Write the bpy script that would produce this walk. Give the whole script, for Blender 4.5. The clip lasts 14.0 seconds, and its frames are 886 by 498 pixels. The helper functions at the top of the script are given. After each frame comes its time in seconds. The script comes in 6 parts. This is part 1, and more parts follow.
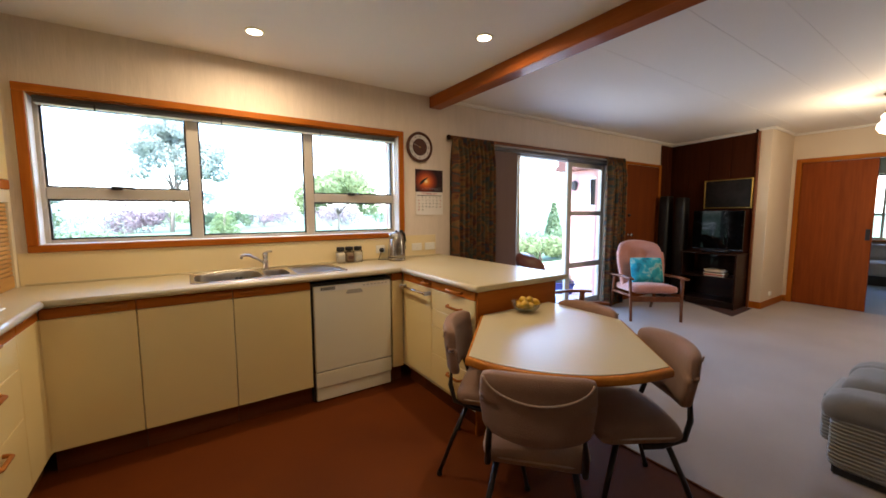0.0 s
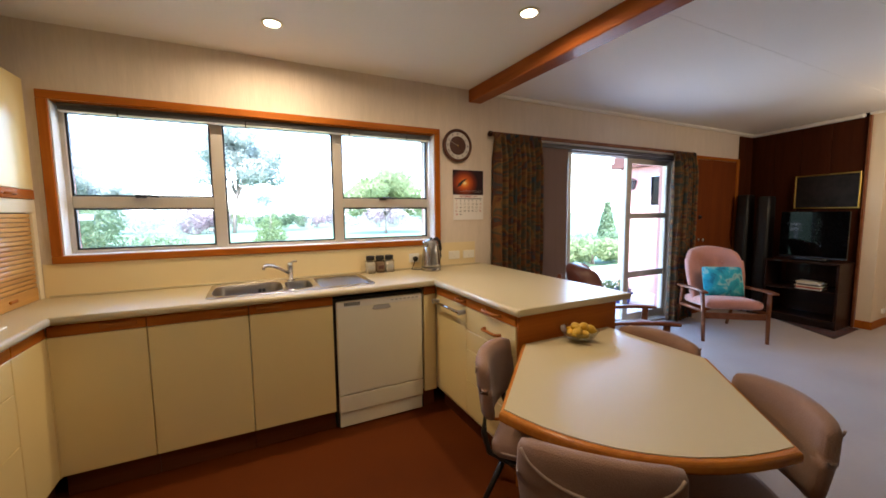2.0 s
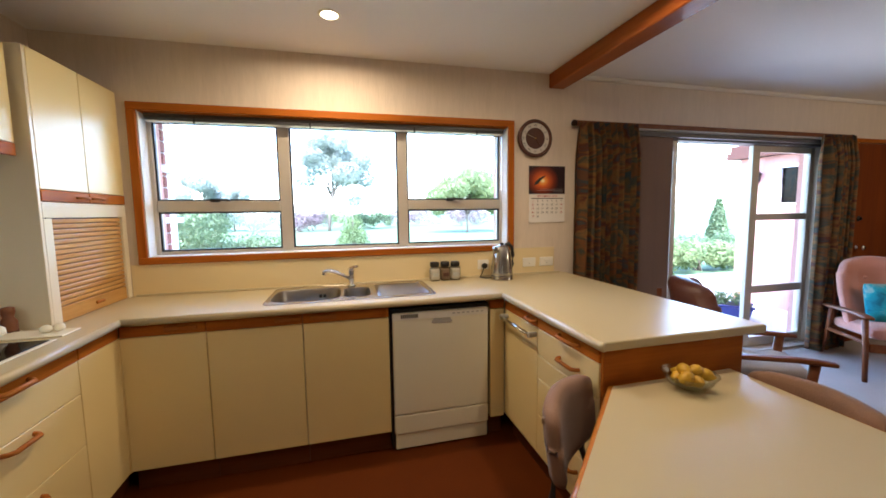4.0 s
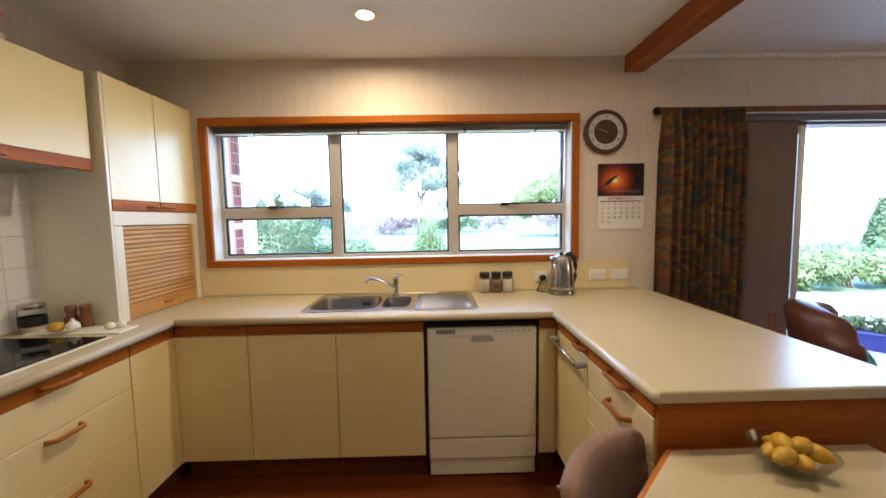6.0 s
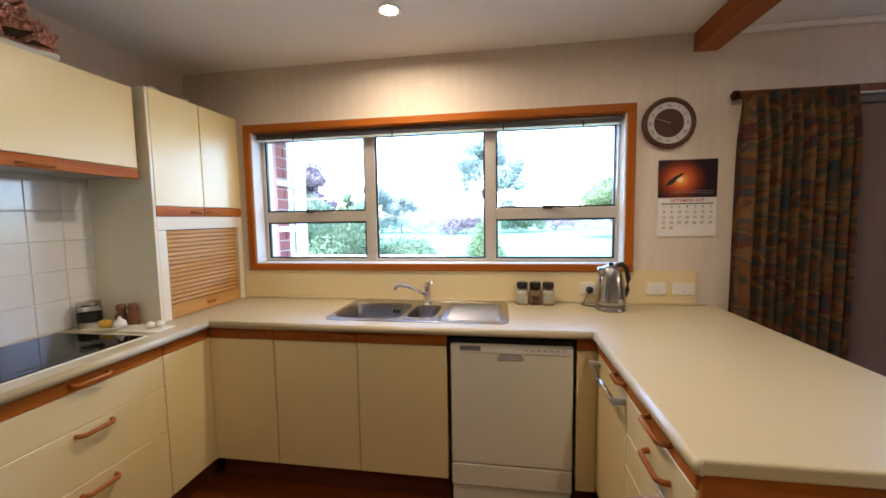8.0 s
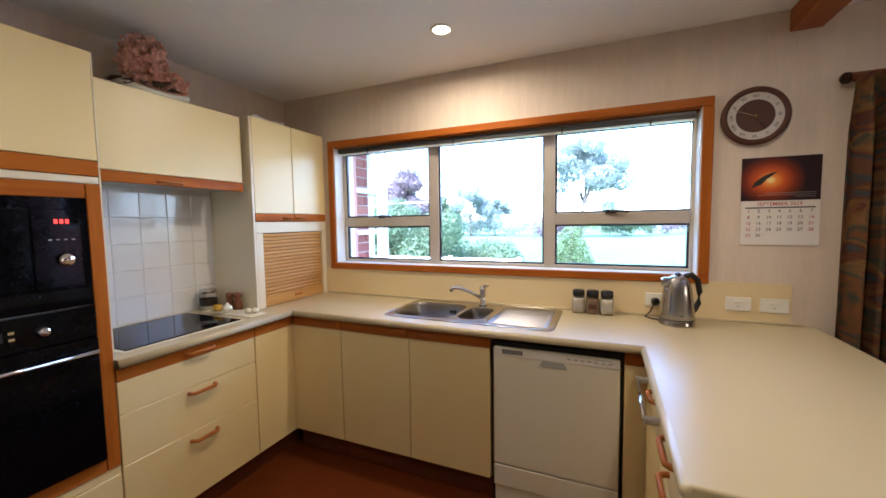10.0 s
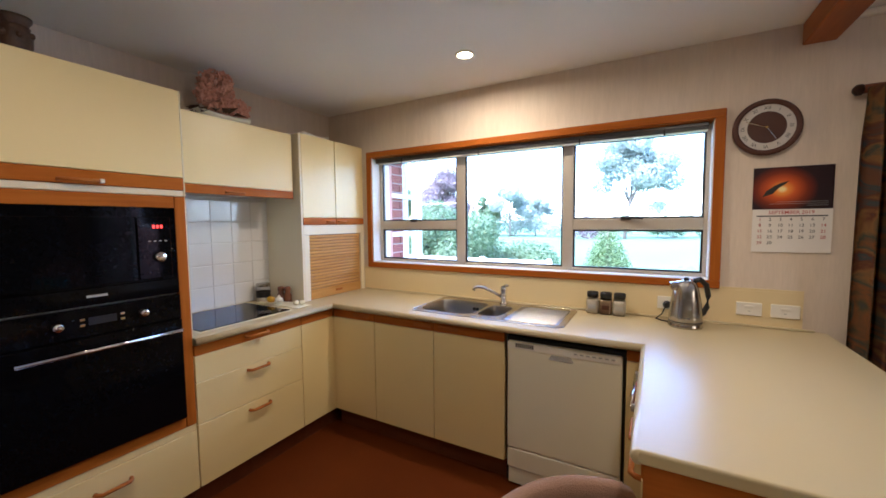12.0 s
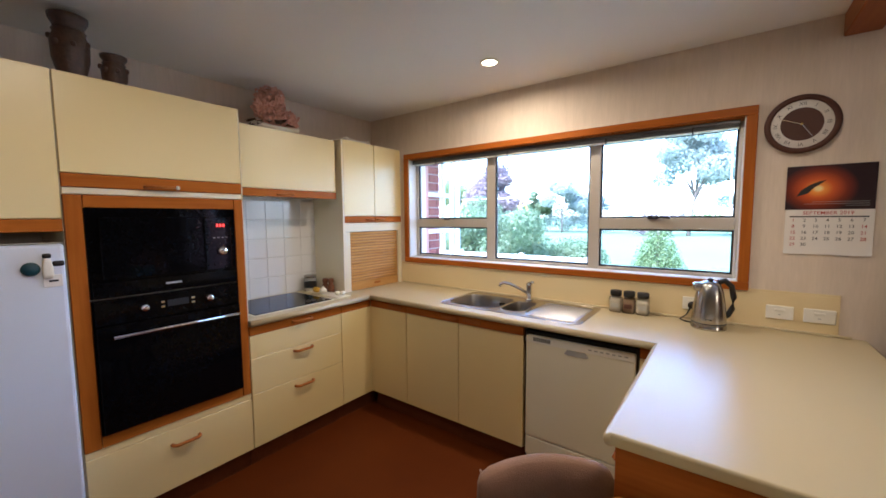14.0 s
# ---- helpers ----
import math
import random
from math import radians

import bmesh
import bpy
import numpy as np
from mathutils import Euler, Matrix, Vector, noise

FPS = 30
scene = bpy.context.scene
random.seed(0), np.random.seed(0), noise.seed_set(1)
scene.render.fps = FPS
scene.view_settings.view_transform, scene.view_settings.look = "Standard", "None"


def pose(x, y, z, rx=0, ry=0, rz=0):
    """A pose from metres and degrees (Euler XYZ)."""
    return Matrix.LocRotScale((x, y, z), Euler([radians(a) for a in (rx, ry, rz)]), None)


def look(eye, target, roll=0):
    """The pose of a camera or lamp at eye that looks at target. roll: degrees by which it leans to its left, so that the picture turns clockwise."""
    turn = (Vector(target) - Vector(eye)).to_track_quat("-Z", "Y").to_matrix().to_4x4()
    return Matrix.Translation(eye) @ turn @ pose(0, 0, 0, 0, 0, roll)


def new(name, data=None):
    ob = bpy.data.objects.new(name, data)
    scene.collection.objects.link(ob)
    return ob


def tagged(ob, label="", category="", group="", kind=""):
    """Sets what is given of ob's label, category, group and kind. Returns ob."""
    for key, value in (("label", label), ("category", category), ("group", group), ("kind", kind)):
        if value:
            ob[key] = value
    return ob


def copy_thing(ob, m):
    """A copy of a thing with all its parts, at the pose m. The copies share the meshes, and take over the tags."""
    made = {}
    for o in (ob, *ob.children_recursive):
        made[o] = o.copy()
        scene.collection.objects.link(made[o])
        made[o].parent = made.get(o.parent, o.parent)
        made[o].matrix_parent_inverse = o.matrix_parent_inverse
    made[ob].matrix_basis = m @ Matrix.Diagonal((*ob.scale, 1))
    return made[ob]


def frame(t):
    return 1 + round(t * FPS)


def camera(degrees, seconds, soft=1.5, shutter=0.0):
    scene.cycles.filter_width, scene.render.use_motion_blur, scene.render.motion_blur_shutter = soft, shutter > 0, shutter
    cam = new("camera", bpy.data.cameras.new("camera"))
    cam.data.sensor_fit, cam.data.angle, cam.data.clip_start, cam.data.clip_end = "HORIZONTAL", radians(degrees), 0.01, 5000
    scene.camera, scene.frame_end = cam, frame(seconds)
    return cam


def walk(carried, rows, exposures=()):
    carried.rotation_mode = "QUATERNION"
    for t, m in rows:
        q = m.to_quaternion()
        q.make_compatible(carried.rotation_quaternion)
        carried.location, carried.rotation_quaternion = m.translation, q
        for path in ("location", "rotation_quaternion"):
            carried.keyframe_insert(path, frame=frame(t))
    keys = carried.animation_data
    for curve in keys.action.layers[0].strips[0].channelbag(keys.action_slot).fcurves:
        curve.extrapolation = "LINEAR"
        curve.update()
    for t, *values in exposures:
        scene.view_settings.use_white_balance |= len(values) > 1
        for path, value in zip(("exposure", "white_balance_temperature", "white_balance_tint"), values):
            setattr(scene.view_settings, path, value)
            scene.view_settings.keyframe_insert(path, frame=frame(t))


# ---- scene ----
cam = camera(98.9, 14.0, soft=1.65)
PATH = [
    (0, (1.253, -3.271, 1.368), (2.362, -1.618, 1.178), -0.2),
    (0.5, (1.318, -3.211, 1.383), (2.422, -1.554, 1.193), -0.1),
    (1, (1.395, -3.165, 1.388), (2.459, -1.483, 1.201), -0.3),
    (1.5, (1.454, -3.108, 1.396), (2.447, -1.382, 1.209), -0.5),
    (2, (1.498, -3.015, 1.409), (2.395, -1.238, 1.222), -0.6),
    (2.5, (1.531, -2.928, 1.418), (2.339, -1.108, 1.23), -0.7),
    (3, (1.575, -2.856, 1.423), (2.295, -0.999, 1.234), -0.7),
    (5.5, (1.948, -2.662, 1.446), (2.074, -0.674, 1.273), -1.0),
    (6, (2.012, -2.605, 1.446), (2.046, -0.612, 1.283), -1.0),
    (6.5, (2.054, -2.547, 1.459), (2.016, -0.554, 1.296), -0.9),
    (7, (2.104, -2.494, 1.462), (1.984, -0.504, 1.301), -0.8),
    (7.5, (2.149, -2.459, 1.468), (1.95, -0.476, 1.305), -0.8),
    (8, (2.209, -2.436, 1.476), (1.902, -0.466, 1.315), -0.9),
    (8.5, (2.274, -2.422, 1.483), (1.83, -0.478, 1.324), -1.0),
    (11, (2.571, -2.526, 1.506), (1.664, -0.749, 1.365), -0.5),
    (11.5, (2.609, -2.579, 1.52), (1.672, -0.818, 1.375), -0.4),
    (12, (2.665, -2.619, 1.522), (1.692, -0.877, 1.382), -0.5),
    (12.5, (2.713, -2.643, 1.55), (1.704, -0.924, 1.389), -0.5),
    (13, (2.772, -2.655, 1.547), (1.713, -0.966, 1.385), -0.5),
    (13.5, (2.837, -2.655, 1.55), (1.704, -1.015, 1.383), -0.5),
    (14, (2.882, -2.666, 1.547), (1.688, -1.069, 1.383), -0.4),
]
walk(cam, [(t, look(eye, target, roll)) for t, eye, target, roll in PATH], [(0, 4.18, 5850, 15), (6, 4.17, 5400, 14), (8.5, 4.15, 5120, 15), (11, 4.12, 5060, 16), (14, 4.12, 5050, 16)])

# ---- daylight ----
world = bpy.data.worlds.new("sky")
scene.world = world
world.use_nodes = True
wn = world.node_tree
sky = wn.nodes.new("ShaderNodeTexSky")
sky.sky_type = "NISHITA"
sky.sun_disc = False
sky.sun_elevation, sky.sun_rotation = radians(55), radians(203)
sky.dust_density, sky.ozone_density = 1.2, 1.5
wn.nodes["Background"].inputs["Strength"].default_value = 0.15
wn.links.new(sky.outputs[0], wn.nodes["Background"].inputs["Color"])

sun_data = bpy.data.lights.new("sun", "SUN")
sun_data.energy, sun_data.angle, sun_data.color = 2.4, radians(30), (1.0, 0.97, 0.93)
sun = new("sun", sun_data)
sun.matrix_world = look((-15, -35, 54.4), (0, 0, 0))


# ---- materials ----
def material(name, col, col2=None, rough=0.5, metal=0.0, scale=3.0, fine=60.0, amount=1.0, bump=0.0, stretch=(1, 1, 1), coat=0.0, spec=0.5, sheen=0.0):
    """A surface of two colours mixed by coarse and fine noise, with bump from the fine one."""
    m = bpy.data.materials.new(name)
    m.use_nodes = True
    n, l = m.node_tree.nodes, m.node_tree.links
    b = n["Principled BSDF"]
    col2 = col2 or tuple(c * 0.86 for c in col)
    tc, info, add, mp = n.new("ShaderNodeTexCoord"), n.new("ShaderNodeObjectInfo"), n.new("ShaderNodeVectorMath"), n.new("ShaderNodeMapping")
    mul = n.new("ShaderNodeMath")
    mul.operation, mul.inputs[1].default_value = "MULTIPLY", 17.0
    l.new(info.outputs["Random"], mul.inputs[0])
    l.new(tc.outputs["Object"], add.inputs[0])
    l.new(mul.outputs[0], add.inputs[1])
    l.new(add.outputs[0], mp.inputs["Vector"])
    mp.inputs["Scale"].default_value = stretch
    big, small = n.new("ShaderNodeTexNoise"), n.new("ShaderNodeTexNoise")
    big.inputs["Scale"].default_value, big.inputs["Detail"].default_value = scale, 5
    small.inputs["Scale"].default_value, small.inputs["Detail"].default_value = fine, 3
    l.new(mp.outputs[0], big.inputs["Vector"])
    l.new(mp.outputs[0], small.inputs["Vector"])
    mixf = n.new("ShaderNodeMix")
    mixf.inputs[0].default_value = 0.4
    l.new(big.outputs["Fac"], mixf.inputs[2])
    l.new(small.outputs["Fac"], mixf.inputs[3])
    rng = n.new("ShaderNodeMapRange")
    rng.inputs[1].default_value, rng.inputs[2].default_value = 0.5 - 0.22 / amount, 0.5 + 0.22 / amount
    l.new(mixf.outputs[0], rng.inputs[0])
    mc = n.new("ShaderNodeMix")
    mc.data_type = "RGBA"
    mc.inputs[6].default_value, mc.inputs[7].default_value = (*col2, 1), (*col, 1)
    l.new(rng.outputs[0], mc.inputs[0])
    l.new(mc.outputs[2], b.inputs["Base Color"])
    rr = n.new("ShaderNodeMapRange")
    rr.inputs[3].default_value, rr.inputs[4].default_value = max(rough * 0.85, 0.0), min(rough * 1.15, 1.0)
    l.new(big.outputs["Fac"], rr.inputs[0])
    l.new(rr.outputs[0], b.inputs["Roughness"])
    b.inputs["Metallic"].default_value = metal
    b.inputs["Coat Weight"].default_value = coat
    b.inputs["Specular IOR Level"].default_value = spec
    b.inputs["Sheen Weight"].default_value = sheen
    if bump:
        bp = n.new("ShaderNodeBump")
        bp.inputs["Strength"].default_value, bp.inputs["Distance"].default_value = bump, 0.004
        l.new(small.outputs["Fac"], bp.inputs["Height"])
        l.new(bp.outputs[0], b.inputs["Normal"])
    return m


def wood(name, col, col2, axis="x", rough=0.35, coat=0.2, fine=70.0):
    """Timber with its grain along one axis."""
    s = {"x": (0.06, 1, 1), "y": (1, 0.06, 1), "z": (1, 1, 0.06)}[axis]
    return material(name, col, col2, rough, 0, 14.0, fine, 1.3, 0.05, s, coat, 0.08)


def glass(name, col=(1, 1, 1), rough=0.0):
    m = bpy.data.materials.new(name)
    m.use_nodes = True
    b = m.node_tree.nodes["Principled BSDF"]
    b.inputs["Base Color"].default_value = (*col, 1)
    b.inputs["Roughness"].default_value = rough
    b.inputs["Transmission Weight"].default_value = 1.0
    b.inputs["IOR"].default_value = 1.45
    return m


def glow(name, col, strength):
    m = bpy.data.materials.new(name)
    m.use_nodes = True
    b = m.node_tree.nodes["Principled BSDF"]
    b.inputs["Base Color"].default_value = (*col, 1)
    b.inputs["Emission Color"].default_value = (*col, 1)
    b.inputs["Emission Strength"].default_value = strength
    return m


def patches(name, cols, scale, rough=0.9, stretch=(1, 1, 1), bump=0.2):
    """Printed cloth: soft patches of several colours."""
    m = bpy.data.materials.new(name)
    m.use_nodes = True
    n, l = m.node_tree.nodes, m.node_tree.links
    b = n["Principled BSDF"]
    tc, mp, nz, ramp = n.new("ShaderNodeTexCoord"), n.new("ShaderNodeMapping"), n.new("ShaderNodeTexNoise"), n.new("ShaderNodeValToRGB")
    mp.inputs["Scale"].default_value = stretch
    nz.inputs["Scale"].default_value, nz.inputs["Detail"].default_value, nz.inputs["Distortion"].default_value = scale, 4, 0.6
    l.new(tc.outputs["Object"], mp.inputs[0])
    l.new(mp.outputs[0], nz.inputs["Vector"])
    l.new(nz.outputs["Fac"], ramp.inputs[0])
    while len(ramp.color_ramp.elements) < len(cols):
        ramp.color_ramp.elements.new(0.5)
    for i, c in enumerate(cols):
        ramp.color_ramp.elements[i].position = 0.30 + 0.40 * i / (len(cols) - 1)
        ramp.color_ramp.elements[i].color = (*c, 1)
    l.new(ramp.outputs[0], b.inputs["Base Color"])
    b.inputs["Roughness"].default_value = rough
    weave, bp = n.new("ShaderNodeTexNoise"), n.new("ShaderNodeBump")
    weave.inputs["Scale"].default_value = 300
    bp.inputs["Strength"].default_value, bp.inputs["Distance"].default_value = bump, 0.002
    l.new(tc.outputs["Object"], weave.inputs["Vector"])
    l.new(weave.outputs["Fac"], bp.inputs["Height"])
    l.new(bp.outputs[0], b.inputs["Normal"])
    return m


CREAM = material("cream_laminate", (0.83, 0.67, 0.31), (0.80, 0.64, 0.29), 0.37, 0, 2, 400, 1, 0.03, spec=0.9)
CREAM_PALE = material("pale_cream_panel", (0.81, 0.73, 0.53), (0.78, 0.70, 0.50), 0.3, 0, 2, 300, 1, 0.03, spec=0.6)
COUNTER = material("counter_laminate", (0.55, 0.465, 0.28), (0.53, 0.445, 0.26), 0.30, 0, 3, 500, 0.8, 0.02, spec=0.5)
SPLASH = material("splashback_laminate", (0.78, 0.64, 0.36), (0.75, 0.61, 0.33), 0.4, 0, 3, 400, 1, 0.02)
TRIM_X = wood("timber_trim", (0.43, 0.130, 0.011), (0.29, 0.076, 0.006), "x", 0.42, 0.02)
TRIM_Y = wood("timber_trim_y", (0.46, 0.145, 0.012), (0.32, 0.086, 0.007), "y", 0.42, 0.02)
TRIM_Z = wood("timber_trim_z", (0.44, 0.135, 0.011), (0.30, 0.08, 0.006), "z", 0.42, 0.02)
HANDLE = wood("handle_timber", (0.43, 0.155, 0.028), (0.31, 0.098, 0.016), "x", 0.4, 0.05, 120)
ROLLER = wood("roller_timber", (0.64, 0.36, 0.105), (0.44, 0.22, 0.05), "y", 0.35, 0.2)
DARKWOOD = wood("dark_stained_timber", (0.034, 0.013, 0.007), (0.02, 0.008, 0.005), "y", 0.35, 0.1)
PANEL = wood("wall_panelling", (0.070, 0.017, 0.005), (0.046, 0.011, 0.003), "z", 0.7, 0.0, 40)
DOORWOOD = wood("door_veneer", (0.29, 0.066, 0.010), (0.20, 0.043, 0.007), "z", 0.45, 0.05, 50)
CHAIRWOOD = wood("armchair_timber", (0.22, 0.075, 0.030), (0.13, 0.04, 0.016), "y", 0.35, 0.3)
BEAMWOOD = wood("beam_timber", (0.34, 0.095, 0.018), (0.23, 0.058, 0.010), "y", 0.36, 0.08, 60)
WALL = material("papered_wall", (0.74, 0.63, 0.51), (0.64, 0.54, 0.43), 0.8, 0, 30, 120, 0.9, 0.35, (1, 1, 0.10))
PLASTER = material("painted_wall", (0.72, 0.60, 0.44), (0.68, 0.56, 0.40), 0.8, 0, 2, 150, 0.8, 0.05)
CEIL = material("painted_ceiling", (0.83, 0.79, 0.72), (0.80, 0.755, 0.68), 0.7, 0, 1.2, 90, 0.8, 0.05)
VINYL = material("rust_vinyl", (0.132, 0.030, 0.0015), (0.080, 0.016, 0.001), 0.6, 0, 2.0, 220, 1.2, 0.08, spec=0.12)
CARPET = material("pale_carpet", (0.41, 0.345, 0.300), (0.30, 0.25, 0.215), 0.95, 0, 1.3, 300, 1.3, 0.6, sheen=0.2)
CARPET_B = material("blue_grey_carpet", (0.30, 0.33, 0.38), (0.25, 0.28, 0.33), 0.95, 0, 1.6, 350, 1.0, 0.6)
KICK = wood("plinth_timber", (0.16, 0.050, 0.018), (0.11, 0.033, 0.012), "x", 0.5, 0.0)
STEEL = material("brushed_steel", (0.52, 0.50, 0.47), (0.43, 0.41, 0.38), 0.22, 1, 4, 200, 1, 0.03, (0.1, 1, 1))
# darker copy of the steel: bowl shade and a dimmer drainer put into the colour
SHADED_STEEL = material("shaded_satin_steel", (0.36, 0.34, 0.31), (0.29, 0.27, 0.245), 0.32, 1, 4, 200, 1, 0.03)
# door veneer darkened, with the dimmer light beside the alcove in its colour
DOOR_SHADED = wood("shaded_door_veneer", (0.20, 0.050, 0.010), (0.14, 0.033, 0.007), "z", 0.5, 0.03, 50)
CHROME = material("chrome", (0.80, 0.79, 0.77), (0.74, 0.73, 0.71), 0.1, 1, 4, 100, 1)
ALU = material("bronze_aluminium", (0.58, 0.53, 0.45), (0.52, 0.47, 0.40), 0.45, 0.3, 3, 200, 1)
SEAL = material("black_seal", (0.012, 0.012, 0.013), (0.008, 0.008, 0.009), 0.5, 0, 6, 100, 1)
BLACKGLASS = material("black_glass", (0.003, 0.003, 0.0035), (0.002, 0.002, 0.0025), 0.05, 0, 2, 60, 1, spec=0.10)
BLACK = material("black_plastic", (0.010, 0.010, 0.011), (0.007, 0.007, 0.008), 0.45, 0, 5, 150, 1)
BLACKMETAL = material("black_enamel", (0.014, 0.013, 0.013), (0.02, 0.018, 0.017), 0.35, 0.2, 8, 90, 1)
WHITE = material("white_enamel", (0.83, 0.785, 0.61), (0.80, 0.755, 0.58), 0.3, 0, 3, 300, 1, 0.02)
# white enamel with the blue cast of daylight mixed into its colour
FRIDGEW = material("daylit_fridge_enamel", (0.72, 0.76, 0.84), (0.68, 0.72, 0.80), 0.35, 0, 3, 350, 1, 0.04)
GREYPLASTIC = material("grey_plastic", (0.42, 0.41, 0.38), (0.37, 0.36, 0.33), 0.5, 0, 6, 200, 1)
PLASTIC = material("white_plastic", (0.82, 0.79, 0.70), (0.79, 0.76, 0.67), 0.35, 0, 4, 200, 1)
TILE = material("white_tile", (0.82, 0.82, 0.82), (0.79, 0.79, 0.79), 0.12, 0, 4, 60, 1, 0.02)
GROUT = material("grout", (0.78, 0.77, 0.75), (0.72, 0.71, 0.69), 0.9, 0, 12, 200, 1, 0.2)
FABRIC = material("beige_upholstery", (0.295, 0.172, 0.112), (0.215, 0.122, 0.078), 0.95, 0, 8, 260, 1.2, 0.5, sheen=0.15)
TABLE_EDGE = wood("table_edge_timber", (0.50, 0.19, 0.028), (0.38, 0.125, 0.016), "x", 0.25, 0.35)
PIPING = material("pale_piping", (0.46, 0.34, 0.255), (0.40, 0.29, 0.215), 0.9, 0, 8, 260, 1, 0.3)
PINKFAB = material("dusty_pink_upholstery", (0.60, 0.27, 0.20), (0.49, 0.21, 0.155), 0.95, 0, 8, 260, 1.2, 0.5, sheen=0.4)
LEATHER = material("brown_leather", (0.14, 0.05, 0.032), (0.10, 0.034, 0.022), 0.4, 0, 8, 140, 1.1, 0.25)
SEATPALE = material("pale_seat_cloth", (0.45, 0.40, 0.36), (0.38, 0.33, 0.30), 0.95, 0, 8, 260, 1, 0.4)
RECL = material("grey_ribbed_upholstery", (0.20, 0.185, 0.165), (0.145, 0.135, 0.12), 0.95, 0, 10, 240, 1.2, 0.5, sheen=0.3)
RIBBED = material("ribbed_upholstery", (0.25, 0.235, 0.21), (0.185, 0.175, 0.155), 0.95, 0, 10, 240, 1.2, sheen=0.3)
rib, ribtc, ribbp = [RIBBED.node_tree.nodes.new(k) for k in ("ShaderNodeTexWave", "ShaderNodeTexCoord", "ShaderNodeBump")]
rib.bands_direction, rib.wave_profile = "Z", "SIN"
rib.inputs["Scale"].default_value = 16.0
ribbp.inputs["Strength"].default_value, ribbp.inputs["Distance"].default_value = 1.0, 0.008
RIBBED.node_tree.links.new(ribtc.outputs["Object"], rib.inputs["Vector"])
RIBBED.node_tree.links.new(rib.outputs["Fac"], ribbp.inputs["Height"])
RIBBED.node_tree.links.new(ribbp.outputs[0], RIBBED.node_tree.nodes["Principled BSDF"].inputs["Normal"])
CURTAIN = patches("printed_curtain", [(0.055, 0.080, 0.080), (0.12, 0.095, 0.050), (0.29, 0.115, 0.040), (0.085, 0.100, 0.070), (0.32, 0.160, 0.055), (0.17, 0.060, 0.036), (0.065, 0.095, 0.095), (0.20, 0.090, 0.050)], 7.0, 0.95, (1.5, 0.0, 0.8))
TEAL = patches("teal_cushion_print", [(0.01, 0.12, 0.17), (0.02, 0.27, 0.34), (0.03, 0.38, 0.45), (0.32, 0.52, 0.48), (0.01, 0.18, 0.26)], 9.0)
BLINDC = material("brown_blind_cloth", (0.20, 0.125, 0.092), (0.165, 0.10, 0.073), 0.85, 0, 6, 300, 1, 0.2, (1, 1, 0.1))
BLINDM = material("blind_metal", (0.10, 0.10, 0.105), (0.07, 0.07, 0.075), 0.4, 0.3, 4, 200, 1)
RED_BRICK = material("red_brick", (0.27, 0.085, 0.070), (0.20, 0.060, 0.050), 0.9, 0, 9, 120, 1.3, 0.5)
MORTAR = material("mortar", (0.42, 0.39, 0.36), (0.34, 0.32, 0.29), 0.95, 0, 10, 150, 1, 0.4)
PINKWALL = material("pink_render", (0.58, 0.31, 0.26), (0.51, 0.26, 0.215), 0.9, 0, 4, 90, 1, 0.3)
WHITEPAINT = material("white_paint", (0.80, 0.80, 0.78), (0.74, 0.74, 0.72), 0.55, 0, 4, 120, 1, 0.05)
GRASS = material("lawn", (0.050, 0.094, 0.038), (0.038, 0.076, 0.029), 0.95, 0, 0.4, 30, 1.4, 0.5)
PAVE = material("concrete_path", (0.58, 0.56, 0.52), (0.50, 0.48, 0.45), 0.9, 0, 2, 60, 1, 0.3)
BARK = material("bark", (0.15, 0.125, 0.105), (0.10, 0.08, 0.065), 0.95, 0, 12, 60, 1.3, 0.8, (1, 1, 0.2))
def leaf_material(name, col, col2):
    """Leaves that let part of the light through."""
    m = material(name, col, col2, 0.65, 0, 0.8, 5, 1.4)
    n, l = m.node_tree.nodes, m.node_tree.links
    out, b = n["Material Output"], n["Principled BSDF"]
    tr, mx = n.new("ShaderNodeBsdfTranslucent"), n.new("ShaderNodeMixShader")
    src = b.inputs["Base Color"].links[0].from_socket
    l.new(src, tr.inputs["Color"])
    mx.inputs[0].default_value = 0.6
    l.new(b.outputs[0], mx.inputs[1])
    l.new(tr.outputs[0], mx.inputs[2])
    l.new(mx.outputs[0], out.inputs["Surface"])
    return m


LEAF = leaf_material("leaf", (0.145, 0.205, 0.105), (0.080, 0.125, 0.060))
# blue-green leaves paled, so distance haze and glare sit in the colour
LEAF_HAZY = leaf_material("hazy_blue_green_leaf", (0.32, 0.37, 0.33), (0.24, 0.29, 0.255))
LEAF_LIGHT = leaf_material("light_leaf", (0.19, 0.25, 0.11), (0.14, 0.19, 0.08))
LEAF_CONE = leaf_material("conifer_leaf", (0.14, 0.20, 0.075), (0.09, 0.14, 0.05))
LEAF_RED = leaf_material("copper_leaf", (0.22, 0.175, 0.185), (0.16, 0.125, 0.14))
PANE = glass("window_glass")
CLEAR = glass("clear_glass", (0.97, 0.98, 0.98))
CLEAR.node_tree.nodes["Principled BSDF"].inputs["IOR"].default_value = 1.10


